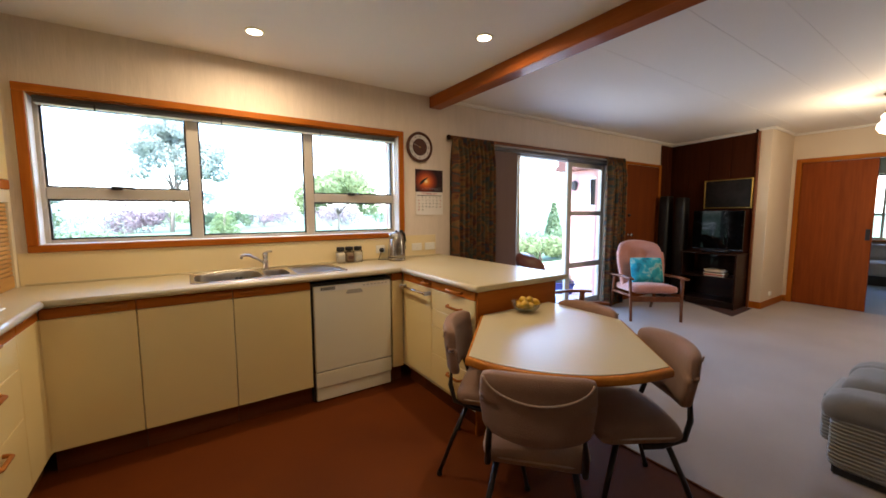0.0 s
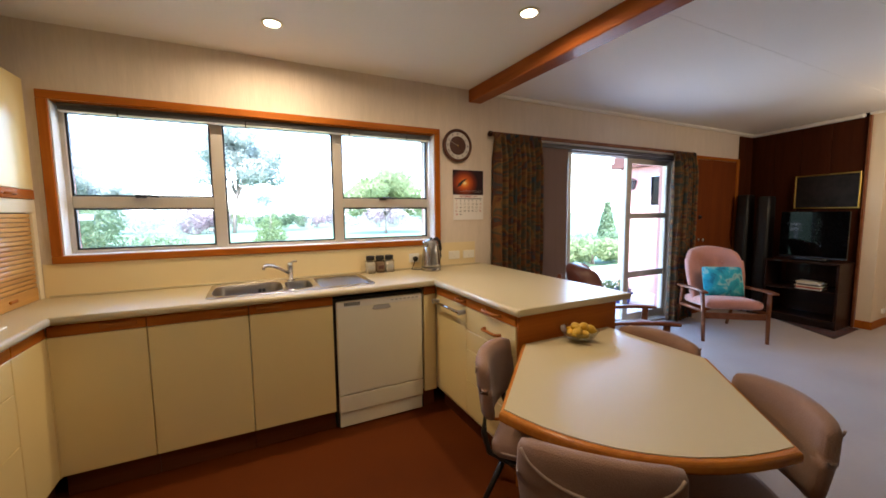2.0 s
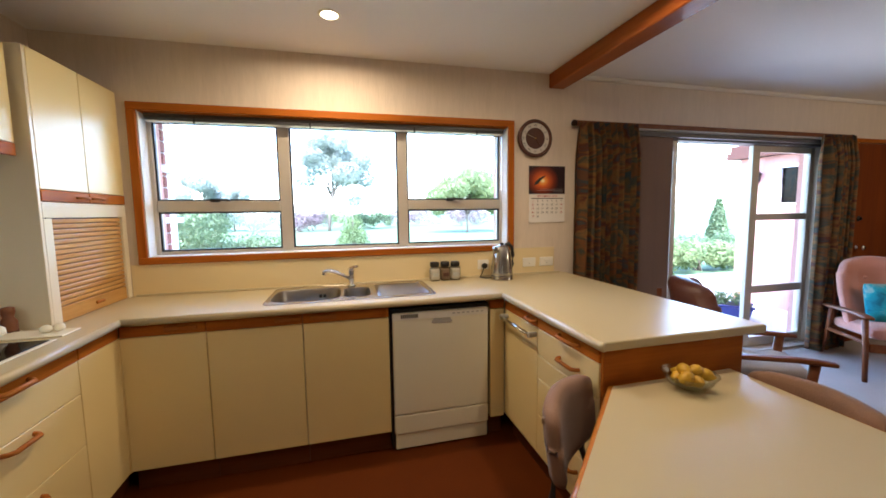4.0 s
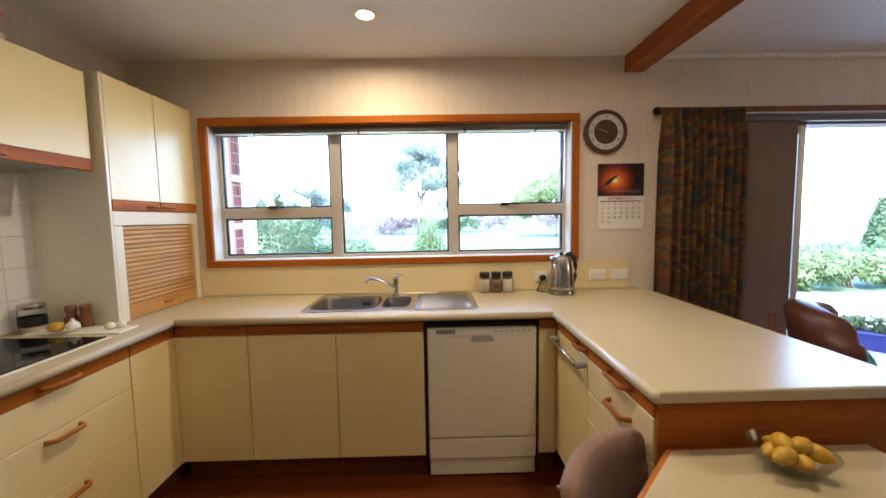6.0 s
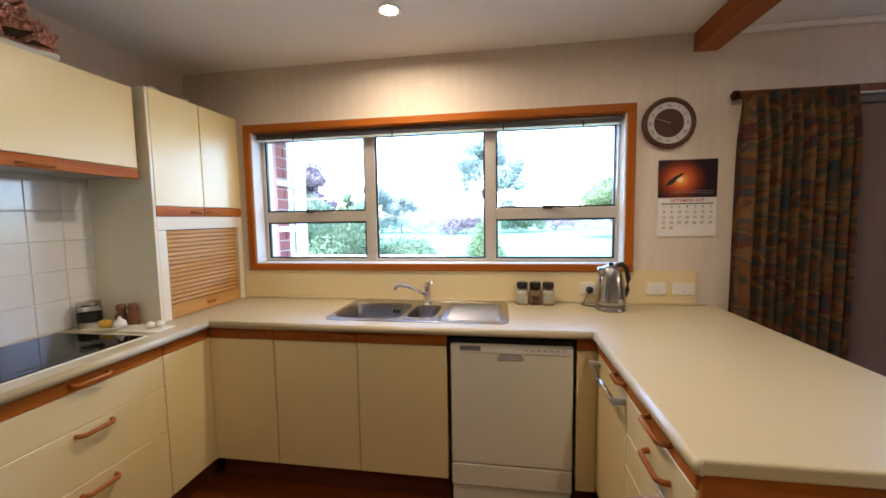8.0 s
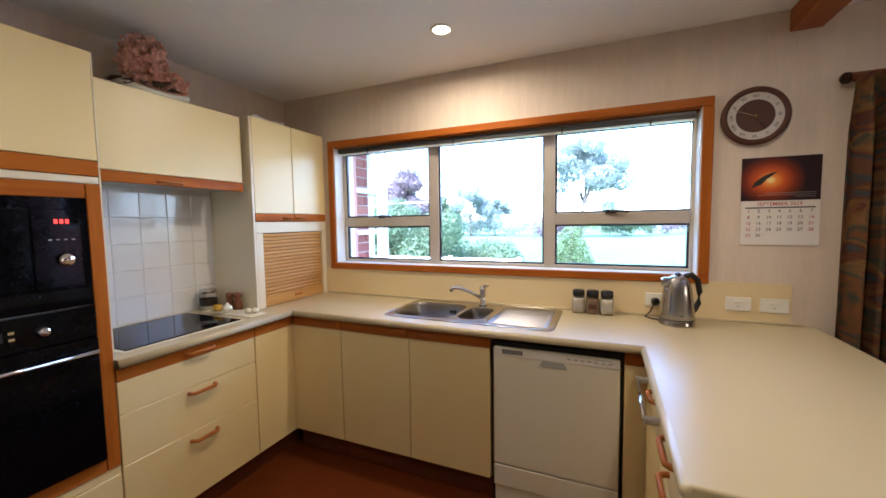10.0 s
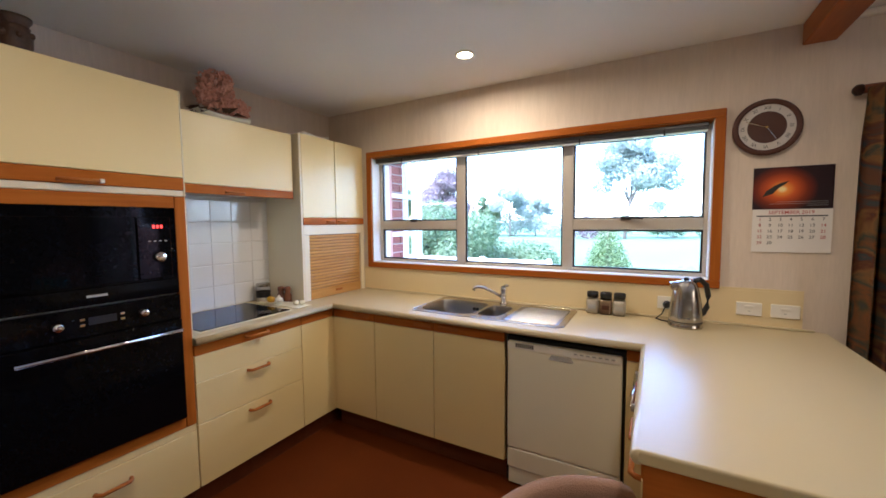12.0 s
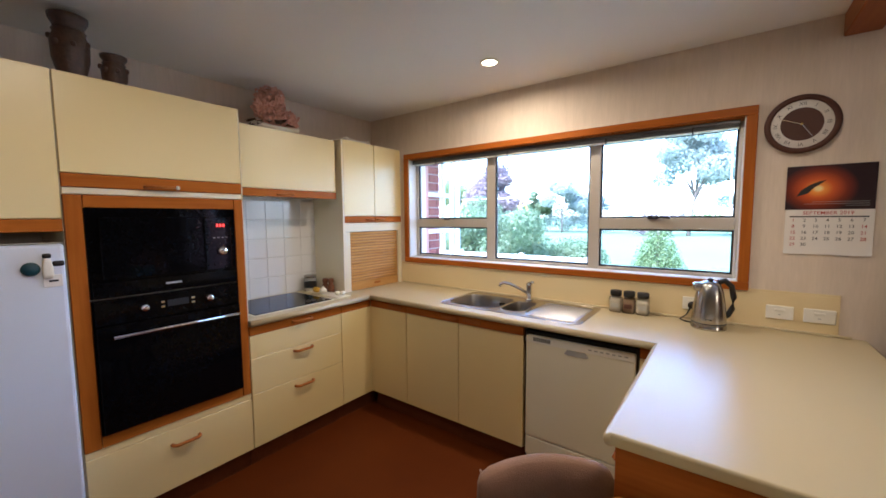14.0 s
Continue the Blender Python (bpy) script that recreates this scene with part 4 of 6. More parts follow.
part("figure_top", rbox(0.016, 0.026, 0.02, 0.007, 4, None, (0.006, 0, 0.05)), BLACK, m2, "black cap", smooth=True)
m3 = thing("fridge_magnet", (0.688, -2.372, 1.372), label="small dark oval magnet on the fridge door", category="magnet")
part("oval", rbox(0.014, 0.036, 0.022, 0.0065, 4), BLACK, m3, smooth=True)
m4 = thing("fridge_magnet", (0.688, -2.392, 1.302), label="small white note magnet on the fridge door", category="magnet")
part("note", box(-0.002, -0.028, -0.025, 0.003, 0.028, 0.025, 0.001), PAPER, m4)
part("mark", box(0.003, -0.012, -0.004, 0.0036, 0.016, 0.004), BLACKINK, m4)

# wall cupboards: rangehood unit and appliance garage
hd = thing("rangehood_cupboard", (0.18, -1.15, 1.70), label="cream cupboard with pull-out rangehood over the cooktop", category="cabinet")
part("body", box(0.003, -1.57, 1.735, 0.338, -0.722, 2.160), CREAM_PALE, hd, place=True)
west_front(hd, "door", -1.57, -0.720, 1.757, 2.162, CREAM, 0.360)
r = west_front(hd, "rail", -1.57, -0.720, 1.702, 1.754, TRIM_Y, 0.362, 0.022, "timber rangehood front rail")
bar_handle("handle", (0.362, -1.222, 1.718), (0.362, -1.10, 1.718), (0.024, 0, 0), r, r=0.006)
part("hood_filter", box(0.02, -1.56, 1.712, 0.338, -0.74, 1.733), GREYPLASTIC, hd, "grey metal rangehood underside", place=True)

hu = thing("appliance_garage", (0.2, -0.34, TOP), label="cream corner cupboard with a timber roller shutter on the worktop", category="cabinet")
part("side_panel", box(0.003, -0.690, TOP, 0.398, -0.672, 2.178, 0.002), CREAM_PALE, hu, place=True)
part("top_panel", box(0.003, -0.672, 2.160, 0.378, -0.010, 2.178), CREAM_PALE, hu, place=True)
part("end_panel", box(0.003, -0.028, TOP, 0.398, -0.008, 2.160, 0.002), CREAM_PALE, hu, place=True)
part("shelf", box(0.003, -0.672, 1.500, 0.378, -0.028, 1.518), CREAM_PALE, hu, place=True)
part("back", box(0.003, -0.672, TOP, 0.012, -0.028, 1.50), DARKWOOD, hu, place=True)
for a, b, hh in ((-0.674, -0.342, (-0.445, -0.365)), (-0.340, -0.009, (-0.325, -0.235))):
    d = west_front(hu, "door", a, b, 1.567, 2.178, CREAM, 0.400)
    rr = west_front(hu, "rail", a, b, 1.512, 1.5645, TRIM_Y, 0.402, 0.022, "timber door rail")
    bar_handle("handle", (0.402, hh[0], 1.535), (0.402, hh[1], 1.535), (0.022, 0, 0), rr, r=0.006)
part("face_rail", box(0.380, -0.674, 1.436, 0.399, -0.009, 1.508, 0.002), CREAM_PALE, hu, place=True)
part("face_stile", box(0.380, -0.674, TOP, 0.399, -0.620, 1.434, 0.002), CREAM_PALE, hu, place=True)
part("face_stile", box(0.380, -0.052, TOP, 0.399, -0.009, 1.434, 0.002), CREAM_PALE, hu, place=True)
ro = part("roller_shutter", box(0.370, -0.618, TOP + 0.001, 0.376, -0.054, 1.436), DARKWOOD, hu, "timber tambour shutter, closed", place=True)
z = 1.432
for i in range(17):
    part("slat", box(0.3762, -0.617, z - 0.0230, 0.390, -0.055, z - 0.0012, 0.006, seg=2), ROLLER, ro, place=True)
    z -= 0.0245
bt = part("bottom_bar", box(0.3762, -0.617, TOP + 0.002, 0.392, -0.055, z - 0.001, 0.004), ROLLER, ro, place=True)
part("finger_grip", box(0.392, -0.36, TOP + 0.035, 0.402, -0.29, TOP + 0.052, 0.004), HANDLE, bt, "small timber grip", place=True)

# cooktop
ck = thing("cooktop", (0.29, -1.22, TOP), label="black ceramic glass cooktop with pale rim set in the worktop", category="cooktop")
part("rim", box(0.035, -1.515, TOP, 0.545, -0.905, TOP + 0.004, 0.0015), WHITE, ck, place=True)
part("glass_top", box(0.050, -1.500, TOP + 0.0042, 0.530, -0.920, TOP + 0.008, 0.0015), BLACKGLASS, ck, place=True)

# ---- things on the worktop ----
kt = thing("kettle", (2.825, -0.165, TOP), label="brushed steel electric kettle with black handle", category="kettle")
part("base", lathe([(0.078, 0), (0.080, 0.004), (0.080, 0.008), (0.077, 0.012), (0.078, 0.018), (0.076, 0.020)], 28), STEEL, kt, smooth=True)
bd = part("body", lathe([(0.076, 0.020), (0.078, 0.026), (0.077, 0.05), (0.070, 0.12), (0.060, 0.175), (0.050, 0.205), (0.043, 0.217), (0.020, 0.226), (0.006, 0.228)], 32), STEEL, kt, smooth=True)
part("seam", lathe([(0.0782, 0.026), (0.0790, 0.029), (0.0780, 0.032)], 32, cap=False), BLACK, bd)
part("spout", rbox(0.05, 0.045, 0.045, 0.015, 4, lambda x, y, z: (x * (1 + z * 8), y * (1 - z * 4), z), (-0.052, 0, 0.196)), STEEL, kt, smooth=True)
part("lid_knob", lathe([(0.012, 0.226), (0.014, 0.234), (0.008, 0.240)], 16), BLACK, kt, smooth=True)
part("handle", tube([(0.035, 0, 0.222), (0.065, 0, 0.230), (0.094, 0, 0.205), (0.106, 0, 0.15), (0.102, 0, 0.10), (0.085, 0, 0.068), (0.074, 0, 0.060)], 0.013, 10), BLACK, kt, "black plastic handle", smooth=True)
for o in kt.children:
    o.matrix_basis = pose(0, 0, 0, 0, 0, 18) @ Matrix.Diagonal((1.04, 1.04, 1.14, 1.0))
part("badge", box(-0.012, -0.0795, 0.055, 0.016, -0.0765, 0.062), BLACK, kt)
part("cable", tube([(-0.07, 0.03, 0.01), (-0.11, 0.06, 0.006), (-0.14, 0.09, 0.008), (-0.11, 0.125, 0.03), (-0.09, 0.135, 0.08)], 0.004, 6), BLACK, kt, "black flex", smooth=True)


def outlet(x, z, w, h, label, plug):
    o = thing("power_outlet", (x, -0.006, z), label=label, category="outlet", group="wall outlets")
    part("plate", box(-w / 2, -0.009, -h / 2, w / 2, 0, h / 2, 0.003), PLASTIC, o)
    part("switch", box(-0.02, -0.013, 0.008, 0.02, -0.009, 0.02, 0.001), PLASTIC, o)
    if plug:
        part("plug", lathe([(0.020, 0), (0.022, 0.02), (0.012, 0.03)], 16), BLACK, o, "black plug").matrix_basis = pose(0.005, -0.009, -0.008, 90, 0, 0)
    else:
        part("socket_slot", box(-0.006, -0.0097, -0.014, 0.006, -0.009, -0.010), GREYPLASTIC, o)
    return o


outlet(2.735, 1.032, 0.09, 0.075, "white wall outlet with a black plug behind the kettle", True)
outlet(3.127, 1.034, 0.112, 0.072, "blank-looking white double wall outlet above the worktop", False)
outlet(3.280, 1.034, 0.120, 0.072, "white wall switch plate above the worktop", False)


def spice_jar(x, fill, label):
    j = thing("spice_jar", (x, -0.075, TOP), label=label, category="jar", group="spice jars by the window")
    part("glass", rbox(0.072, 0.068, 0.105, 0.012, 4, None, (0, 0, 0.053)), CLEAR, j, smooth=True)
    part("contents", rbox(0.064, 0.060, 0.088, 0.010, 4, None, (0, 0, 0.050)), fill, j, smooth=True)
    part("lid", lathe([(0.030, 0.106), (0.034, 0.108), (0.034, 0.136), (0.030, 0.140)], 20), BLACK, j, "black screw lid", smooth=True)
    part("paper_label", box(-0.022, -0.0352, 0.035, 0.022, -0.0345, 0.062), GREYPLASTIC if fill is SALT else BROWNDIAL, j)
    return j


spice_jar(2.332, SALT, "square glass spice jar with pale contents and black lid")
spice_jar(2.410, SPICE, "square glass spice jar with dark brown contents and black lid")
spice_jar(2.488, SALT, "square glass jar of pale seeds with black lid")

cj = thing("glass_canister", (0.085, -0.80, TOP), label="clear glass canister with metal lid and dark label", category="jar")
part("glass", lathe([(0.045, 0), (0.050, 0.006), (0.050, 0.105), (0.044, 0.115)], 24), CLEAR, cj, smooth=True)
part("contents", lathe([(0.044, 0.006), (0.046, 0.01), (0.046, 0.05), (0.03, 0.052)], 24), SALT, cj, smooth=True)
part("lid", lathe([(0.046, 0.115), (0.050, 0.117), (0.050, 0.135), (0.046, 0.138)], 24), STEEL, cj, "brushed metal lid", smooth=True)
part("dark_label", lathe([(0.0505, 0.035), (0.0515, 0.037), (0.0515, 0.075), (0.0505, 0.077)], 24, cap=False), BLACK, cj)


def shaker(x, y, h, label):
    s = thing("pepper_shaker", (x, y, TOP), label=label, category="shaker", group="salt and pepper shakers")
    part("body", lathe([(0.026, 0), (0.028, 0.004), (0.028, h * 0.45), (0.018, h * 0.62), (0.024, h * 0.8), (0.022, h * 0.97), (0.012, h)], 20), SHAKER, s, smooth=True)
    part("base_band", lathe([(0.0285, 0.008), (0.0292, 0.010), (0.0285, 0.014)], 20, cap=False), BROWNPOT, s)
    return s


shaker(0.215, -0.745, 0.115, "red-brown turned ceramic shaker beside its twin")
shaker(0.275, -0.735, 0.118, "red-brown turned ceramic shaker next to the cupboard side")
br = thing("white_board", (0.34, -0.81, TOP), label="thin white serving board beside the cooktop", category="board")
part("board", box(-0.24, -0.055, 0.0, 0.20, 0.065, 0.008, 0.003), WHITE, br)
pl = thing("saucer", (0.26, -0.835, TOP + 0.008), label="small white saucer holding a lemon and an egg", category="saucer")
part("dish", lathe([(0.03, 0), (0.035, 0.003), (0.062, 0.012), (0.060, 0.014), (0.03, 0.006)], 24), WHITE, pl, smooth=True)
lm = thing("lemon", (0.235, -0.845, TOP + 0.018), label="half yellow lemon on the saucer", category="lemon")
part("peel", rbox(0.062, 0.046, 0.044, 0.020, 5, None, (0, 0, 0.018)), LEMON, lm, smooth=True)
eg = thing("garlic_bulb", (0.295, -0.825, TOP + 0.018), label="white garlic bulb on the saucer", category="garlic")
part("bulb", lathe([(0.012, -0.002), (0.028, 0.01), (0.026, 0.026), (0.010, 0.040), (0.005, 0.052)], 14), PLASTIC, eg, smooth=True)
for i, (x, y) in enumerate(((0.445, -0.80), (0.475, -0.775))):
    k = thing("white_cup", (x, y, TOP + 0.008), label="small white rounded ornament on the board", category="ornament", group="white ornaments")
    part("shell", lathe([(0.012, 0), (0.022, 0.008), (0.020, 0.024), (0.008, 0.032)], 14), WHITE, k, smooth=True)

# ---- on top of the wall cupboards ----
def vase(x, y, h, r, label):
    v = thing("pottery_vase", (x, y, 2.178), label=label, category="vase", group="pottery vases on the cupboards")
    part("body", lathe([(r * 0.55, 0), (r * 0.62, 0.01), (r * 0.95, h * 0.35), (r, h * 0.62), (r * 0.82, h * 0.74), (r * 0.88, h * 0.78)], 22), BROWNPOT, v, smooth=True)
    part("neck", lathe([(r * 0.80, h * 0.775), (r * 0.78, h * 0.84), (r * 0.98, h * 0.93), (r * 1.02, h), (r * 0.85, h), (r * 0.7, h * 0.85)], 22), BROWNPOT, v, "flared rim", smooth=True)
    for i in range(7):
        a = i * 0.9
        part("knob", rbox(0.02, 0.02, 0.024, 0.009, 3, None, (r * 0.97 * math.cos(a), r * 0.97 * math.sin(a), h * (0.55 + 0.06 * (i % 3)))), BROWNPOT, v, smooth=True)
    return v


vase(0.42, -2.235, 0.298, 0.070, "tall dark brown pottery vase with flared rim")
vase(0.42, -2.080, 0.172, 0.053, "short dark brown pottery vase")
fl = thing("flower_arrangement", (0.24, -1.15, 2.162), label="pink silk flower arrangement in a white boat-shaped dish", category="flowers")
part("dish", rbox(0.12, 0.34, 0.045, 0.02, 5, lambda x, y, z: (x * (1 + z * 6), y, z + 0.6 * y * y), (0, 0, 0.024)), WHITE, fl, smooth=True)
rnd = random.Random(4)
for cx, cy, cz, n, rad in ((0.0, -0.03, 0.215, 330, 0.095), (0.01, 0.11, 0.11, 140, 0.062), (0.0, -0.02, 0.12, 150, 0.075), (0.0, -0.10, 0.15, 90, 0.05)):
    b = bmesh.new()
    for i in range(n):
        d = Vector((rnd.gauss(0, 1), rnd.gauss(0, 1), rnd.gauss(0, 1))).normalized()
        p = Vector((cx, cy, cz)) + d * rad * rnd.uniform(0.70, 1.18)
        q = d.to_track_quat("Z", "Y").to_matrix().to_4x4()
        s = rnd.uniform(0.010, 0.019)
        vs = [b.verts.new((Matrix.Translation(p) @ q) @ Vector((s * math.cos(a), s * math.sin(a), 0.010 * math.cos(2 * a)))) for a in (0, 1.05, 2.1, 3.14, 4.2, 5.25)]
        c = b.verts.new(p - d * 0.006)
        for k in range(6):
            b.faces.new((vs[k], vs[(k + 1) % 6], c))
    part("blossom", b, PINKPETAL, fl, "crumpled pink petals")
for i in range(22):
    a = rnd.uniform(0, 6.28)
    b = bmesh.new()
    L, w = rnd.uniform(0.07, 0.12), 0.026
    v = [b.verts.new(c) for c in ((0, 0, 0), (L * 0.45, -w, 0.012), (L, 0, -0.01), (L * 0.45, w, 0.012))]
    b.faces.new(v)
    lf = part("leaf", b, BROWNPOT, fl, "dark dried leaf")
    lf.matrix_basis = pose(0.045 * math.cos(a), 0.125 * math.sin(a), 0.055, 0, rnd.uniform(-25, 25), math.degrees(a))
pt = thing("plate", (0.20, -0.42, 2.178), label="pale oval plate lying on the corner cupboard", category="plate")
part("dish", rbox(0.20, 0.26, 0.030, 0.012, 5, lambda x, y, z: (x, y, z + 1.2 * (x * x + y * y)), (0, 0, 0.015)), PLASTIC, pt, smooth=True)

# ---- wall clock and calendar ----
cl = thing("wall_clock", (3.162, -0.012, 2.003), label="round wall clock with dark rim and silver numeral ring", category="clock")
FACE = pose(0, 0, 0, 90, 0, 0)
rim_bm = lathe([(0.118, 0.0), (0.143, 0.002), (0.145, 0.018), (0.134, 0.030), (0.119, 0.026), (0.118, 0.012)], 48)
rim_bm.transform(FACE)
part("rim", rim_bm, BROWNDIAL, cl, "dark brown rim", smooth=True)
b = lathe([(0.078, 0.013), (0.1205, 0.013), (0.1205, 0.016), (0.078, 0.016)], 48)
b.transform(FACE)
part("numeral_ring", b, SILVERDIAL, cl, "silver numeral ring")
b = lathe([(0.081, 0.012), (0.081, 0.018), (0.077, 0.0185)], 40)
b.transform(FACE)
part("dial", b, BROWNDIAL, cl, "brown dial centre")
for i, s in enumerate(("XII", "I", "II", "III", "IIII", "V", "VI", "VII", "VIII", "IX", "X", "XI")):
    a = radians(90 - 30 * i)
    words("numeral", s, 0.024, Matrix.Translation((3.162 + 0.099 * math.cos(a), -0.0290, 2.003 + 0.099 * math.sin(a))) @ pose(0, 0, 0, 90, 0, 0) @ pose(0, 0, 0, 0, 0, -30 * i), BLACKINK, cl, bold=0.0)
for ang, L in ((-60 + 3, 0.075), (180 - 22, 0.095)):
    a = radians(ang)
    part("hand_pointer", tube([(0, -0.0205, 0), (L * math.cos(a), -0.0205, L * math.sin(a))], 0.0018, 6), CHROME, cl, "thin silver pointer")
b = lathe([(0.005, 0.018), (0.005, 0.024)], 12)
b.transform(FACE)
part("hub", b, GOLD, cl)

sunset = bpy.data.materials.new("sunset_print")
sunset.use_nodes = True
sn, sl = sunset.node_tree.nodes, sunset.node_tree.links
tc, mp, gr, ramp = sn.new("ShaderNodeTexCoord"), sn.new("ShaderNodeMapping"), sn.new("ShaderNodeTexGradient"), sn.new("ShaderNodeValToRGB")
gr.gradient_type = "SPHERICAL"
mp.inputs["Location"].default_value, mp.inputs["Scale"].default_value = (0.28, 0, -0.86), (7.0, 0.0, 8.2)
sl.new(tc.outputs["Object"], mp.inputs[0])
sl.new(mp.outputs[0], gr.inputs[0])
sl.new(gr.outputs[1], ramp.inputs[0])
for i, (pos, c) in enumerate(((0.0, (0.02, 0.008, 0.012)), (0.30, (0.20, 0.026, 0.006)), (0.62, (0.60, 0.105, 0.010)), (0.84, (0.85, 0.34, 0.04)), (0.93, (0.95, 0.80, 0.35)))):
    if i > 1:
        ramp.color_ramp.elements.new(pos)
    e = ramp.color_ramp.elements[i]
    e.position, e.color = pos, (*c, 1)
sl.new(ramp.outputs[0], sn["Principled BSDF"].inputs["Base Color"])
sn["Principled BSDF"].inputs["Roughness"].default_value = 0.35

ca = thing("wall_calendar", (3.282, -0.004, 1.575), label="wall calendar with an orange sunset photo, September 2019", category="calendar")
part("picture", box(-0.160, -0.004, 0.001, 0.158, 0, 0.220), sunset, ca, "dark orange sunset photograph")
sil = prism([(-0.120, 0.066), (-0.104, 0.098), (-0.072, 0.124), (-0.040, 0.140), (-0.012, 0.147), (-0.030, 0.130), (-0.056, 0.110), (-0.078, 0.082)], 0.0, 0.0006)
sil.transform(pose(0, -0.004, 0, 90, 0, 0))
part("silhouette", sil, BLACKINK, ca, "dark feather-like silhouette")
part("sheet", box(-0.157, -0.003, -0.226, 0.160, 0, 0.0), PAPER, ca, "white month sheet")
part("bar", box(-0.140, -0.0038, -0.038, 0.142, -0.003, -0.032), BLACKINK, ca)
words("heading", "SEPTEMBER 2019", 0.025, Matrix.Translation((3.282, -0.0085, 1.558)) @ pose(0, 0, 0, 90, 0, 0), REDINK, ca)
for i in range(30):
    row, c = divmod(i, 7)
    red = c == 0 or (c == 6 and row in (1, 2, 3))
    words("day_number", str(i + 1), 0.022, Matrix.Translation((3.157 + 0.042 * c, -0.0085, 1.522 - 0.031 * row)) @ pose(0, 0, 0, 90, 0, 0), REDINK if red else BLACKINK, ca)
for i, w in enumerate((0.20, 0.23, 0.08)):
    part("caption_line", box(0.14 - w, -0.0047, 0.038 - i * 0.010, 0.14, -0.004, 0.0395 - i * 0.010), GREYPLASTIC, ca, "unreadable caption line")

# ---- downlights ----
def downlight(x, y, watt):
    d = thing("downlight", (x, y, CEILING), label="small round recessed ceiling downlight, switched on", category="downlight", group="kitchen downlights")
    part("ring", lathe([(0.058, 0), (0.060, -0.004), (0.052, -0.008), (0.044, -0.006), (0.044, 0)], 28, cap=False), WHITE, d, smooth=True)
    part("lamp_face", lathe([(0.044, -0.0045), (0.03, -0.007), (0.005, -0.008)], 24), BULB, d, smooth=True)
    li = bpy.data.lights.new("downlight_lamp", "AREA")
    li.shape, li.size, li.energy, li.color = "DISK", 0.084, watt, (1.0, 0.74, 0.43)
    li.spread = radians(172)
    o = new("downlight_lamp", li)
    o.matrix_world = pose(x, y, CEILING - 0.012)
    return d


downlight(1.665, -0.545, 1.0)
downlight(2.922, -1.274, 0.7)
# unseen third fitting at a guessed spot, added to warm floor and base doors
downlight(1.60, -2.35, 0.45)


# ---- dining table and chairs ----
A, B, C, D, E_ = (2.675, -1.550), (3.280, -1.550), (3.273, -2.090), (2.795, -2.590), (2.192, -2.035)


def table_outline(inset=0.0):
    """Plan of the tabletop: square end on the peninsula, bowed outer end."""
    pts = [A, B, C, D]
    for i in range(1, 12):
        s = i / 12
        x, y = D[0] + (E_[0] - D[0]) * s, D[1] + (E_[1] - D[1]) * s
        k = 0.14 * 4 * s * (1 - s)
        pts.append((x - 0.707 * k, y - 0.707 * k))
    pts.append(E_)
    if inset:
        c = Vector((2.82, -1.99))
        pts = [tuple(c + (Vector(p) - c) * (1 - inset / (Vector(p) - c).length)) for p in pts]
        pts = [(x, min(y, -1.551)) for x, y in pts]
    return pts


tbl = thing("dining_table", (2.8, -2.0, 0), label="cream laminate dining table with timber edge, fixed to the peninsula", category="table")
part("timber_edge", prism(table_outline(), 0.722, 0.7595, 0.012, seg=3), TABLE_EDGE, tbl, "rounded varnished timber edge", place=True, smooth=False)
part("laminate_top", prism(table_outline(0.022), 0.7596, 0.7625), COUNTER, tbl, "cream laminate surface", place=True)
part("wall_cleat", box(2.70, -1.60, 0.66, 3.26, -1.5495, 0.7215, 0.003), TRIM_X, tbl, place=True)


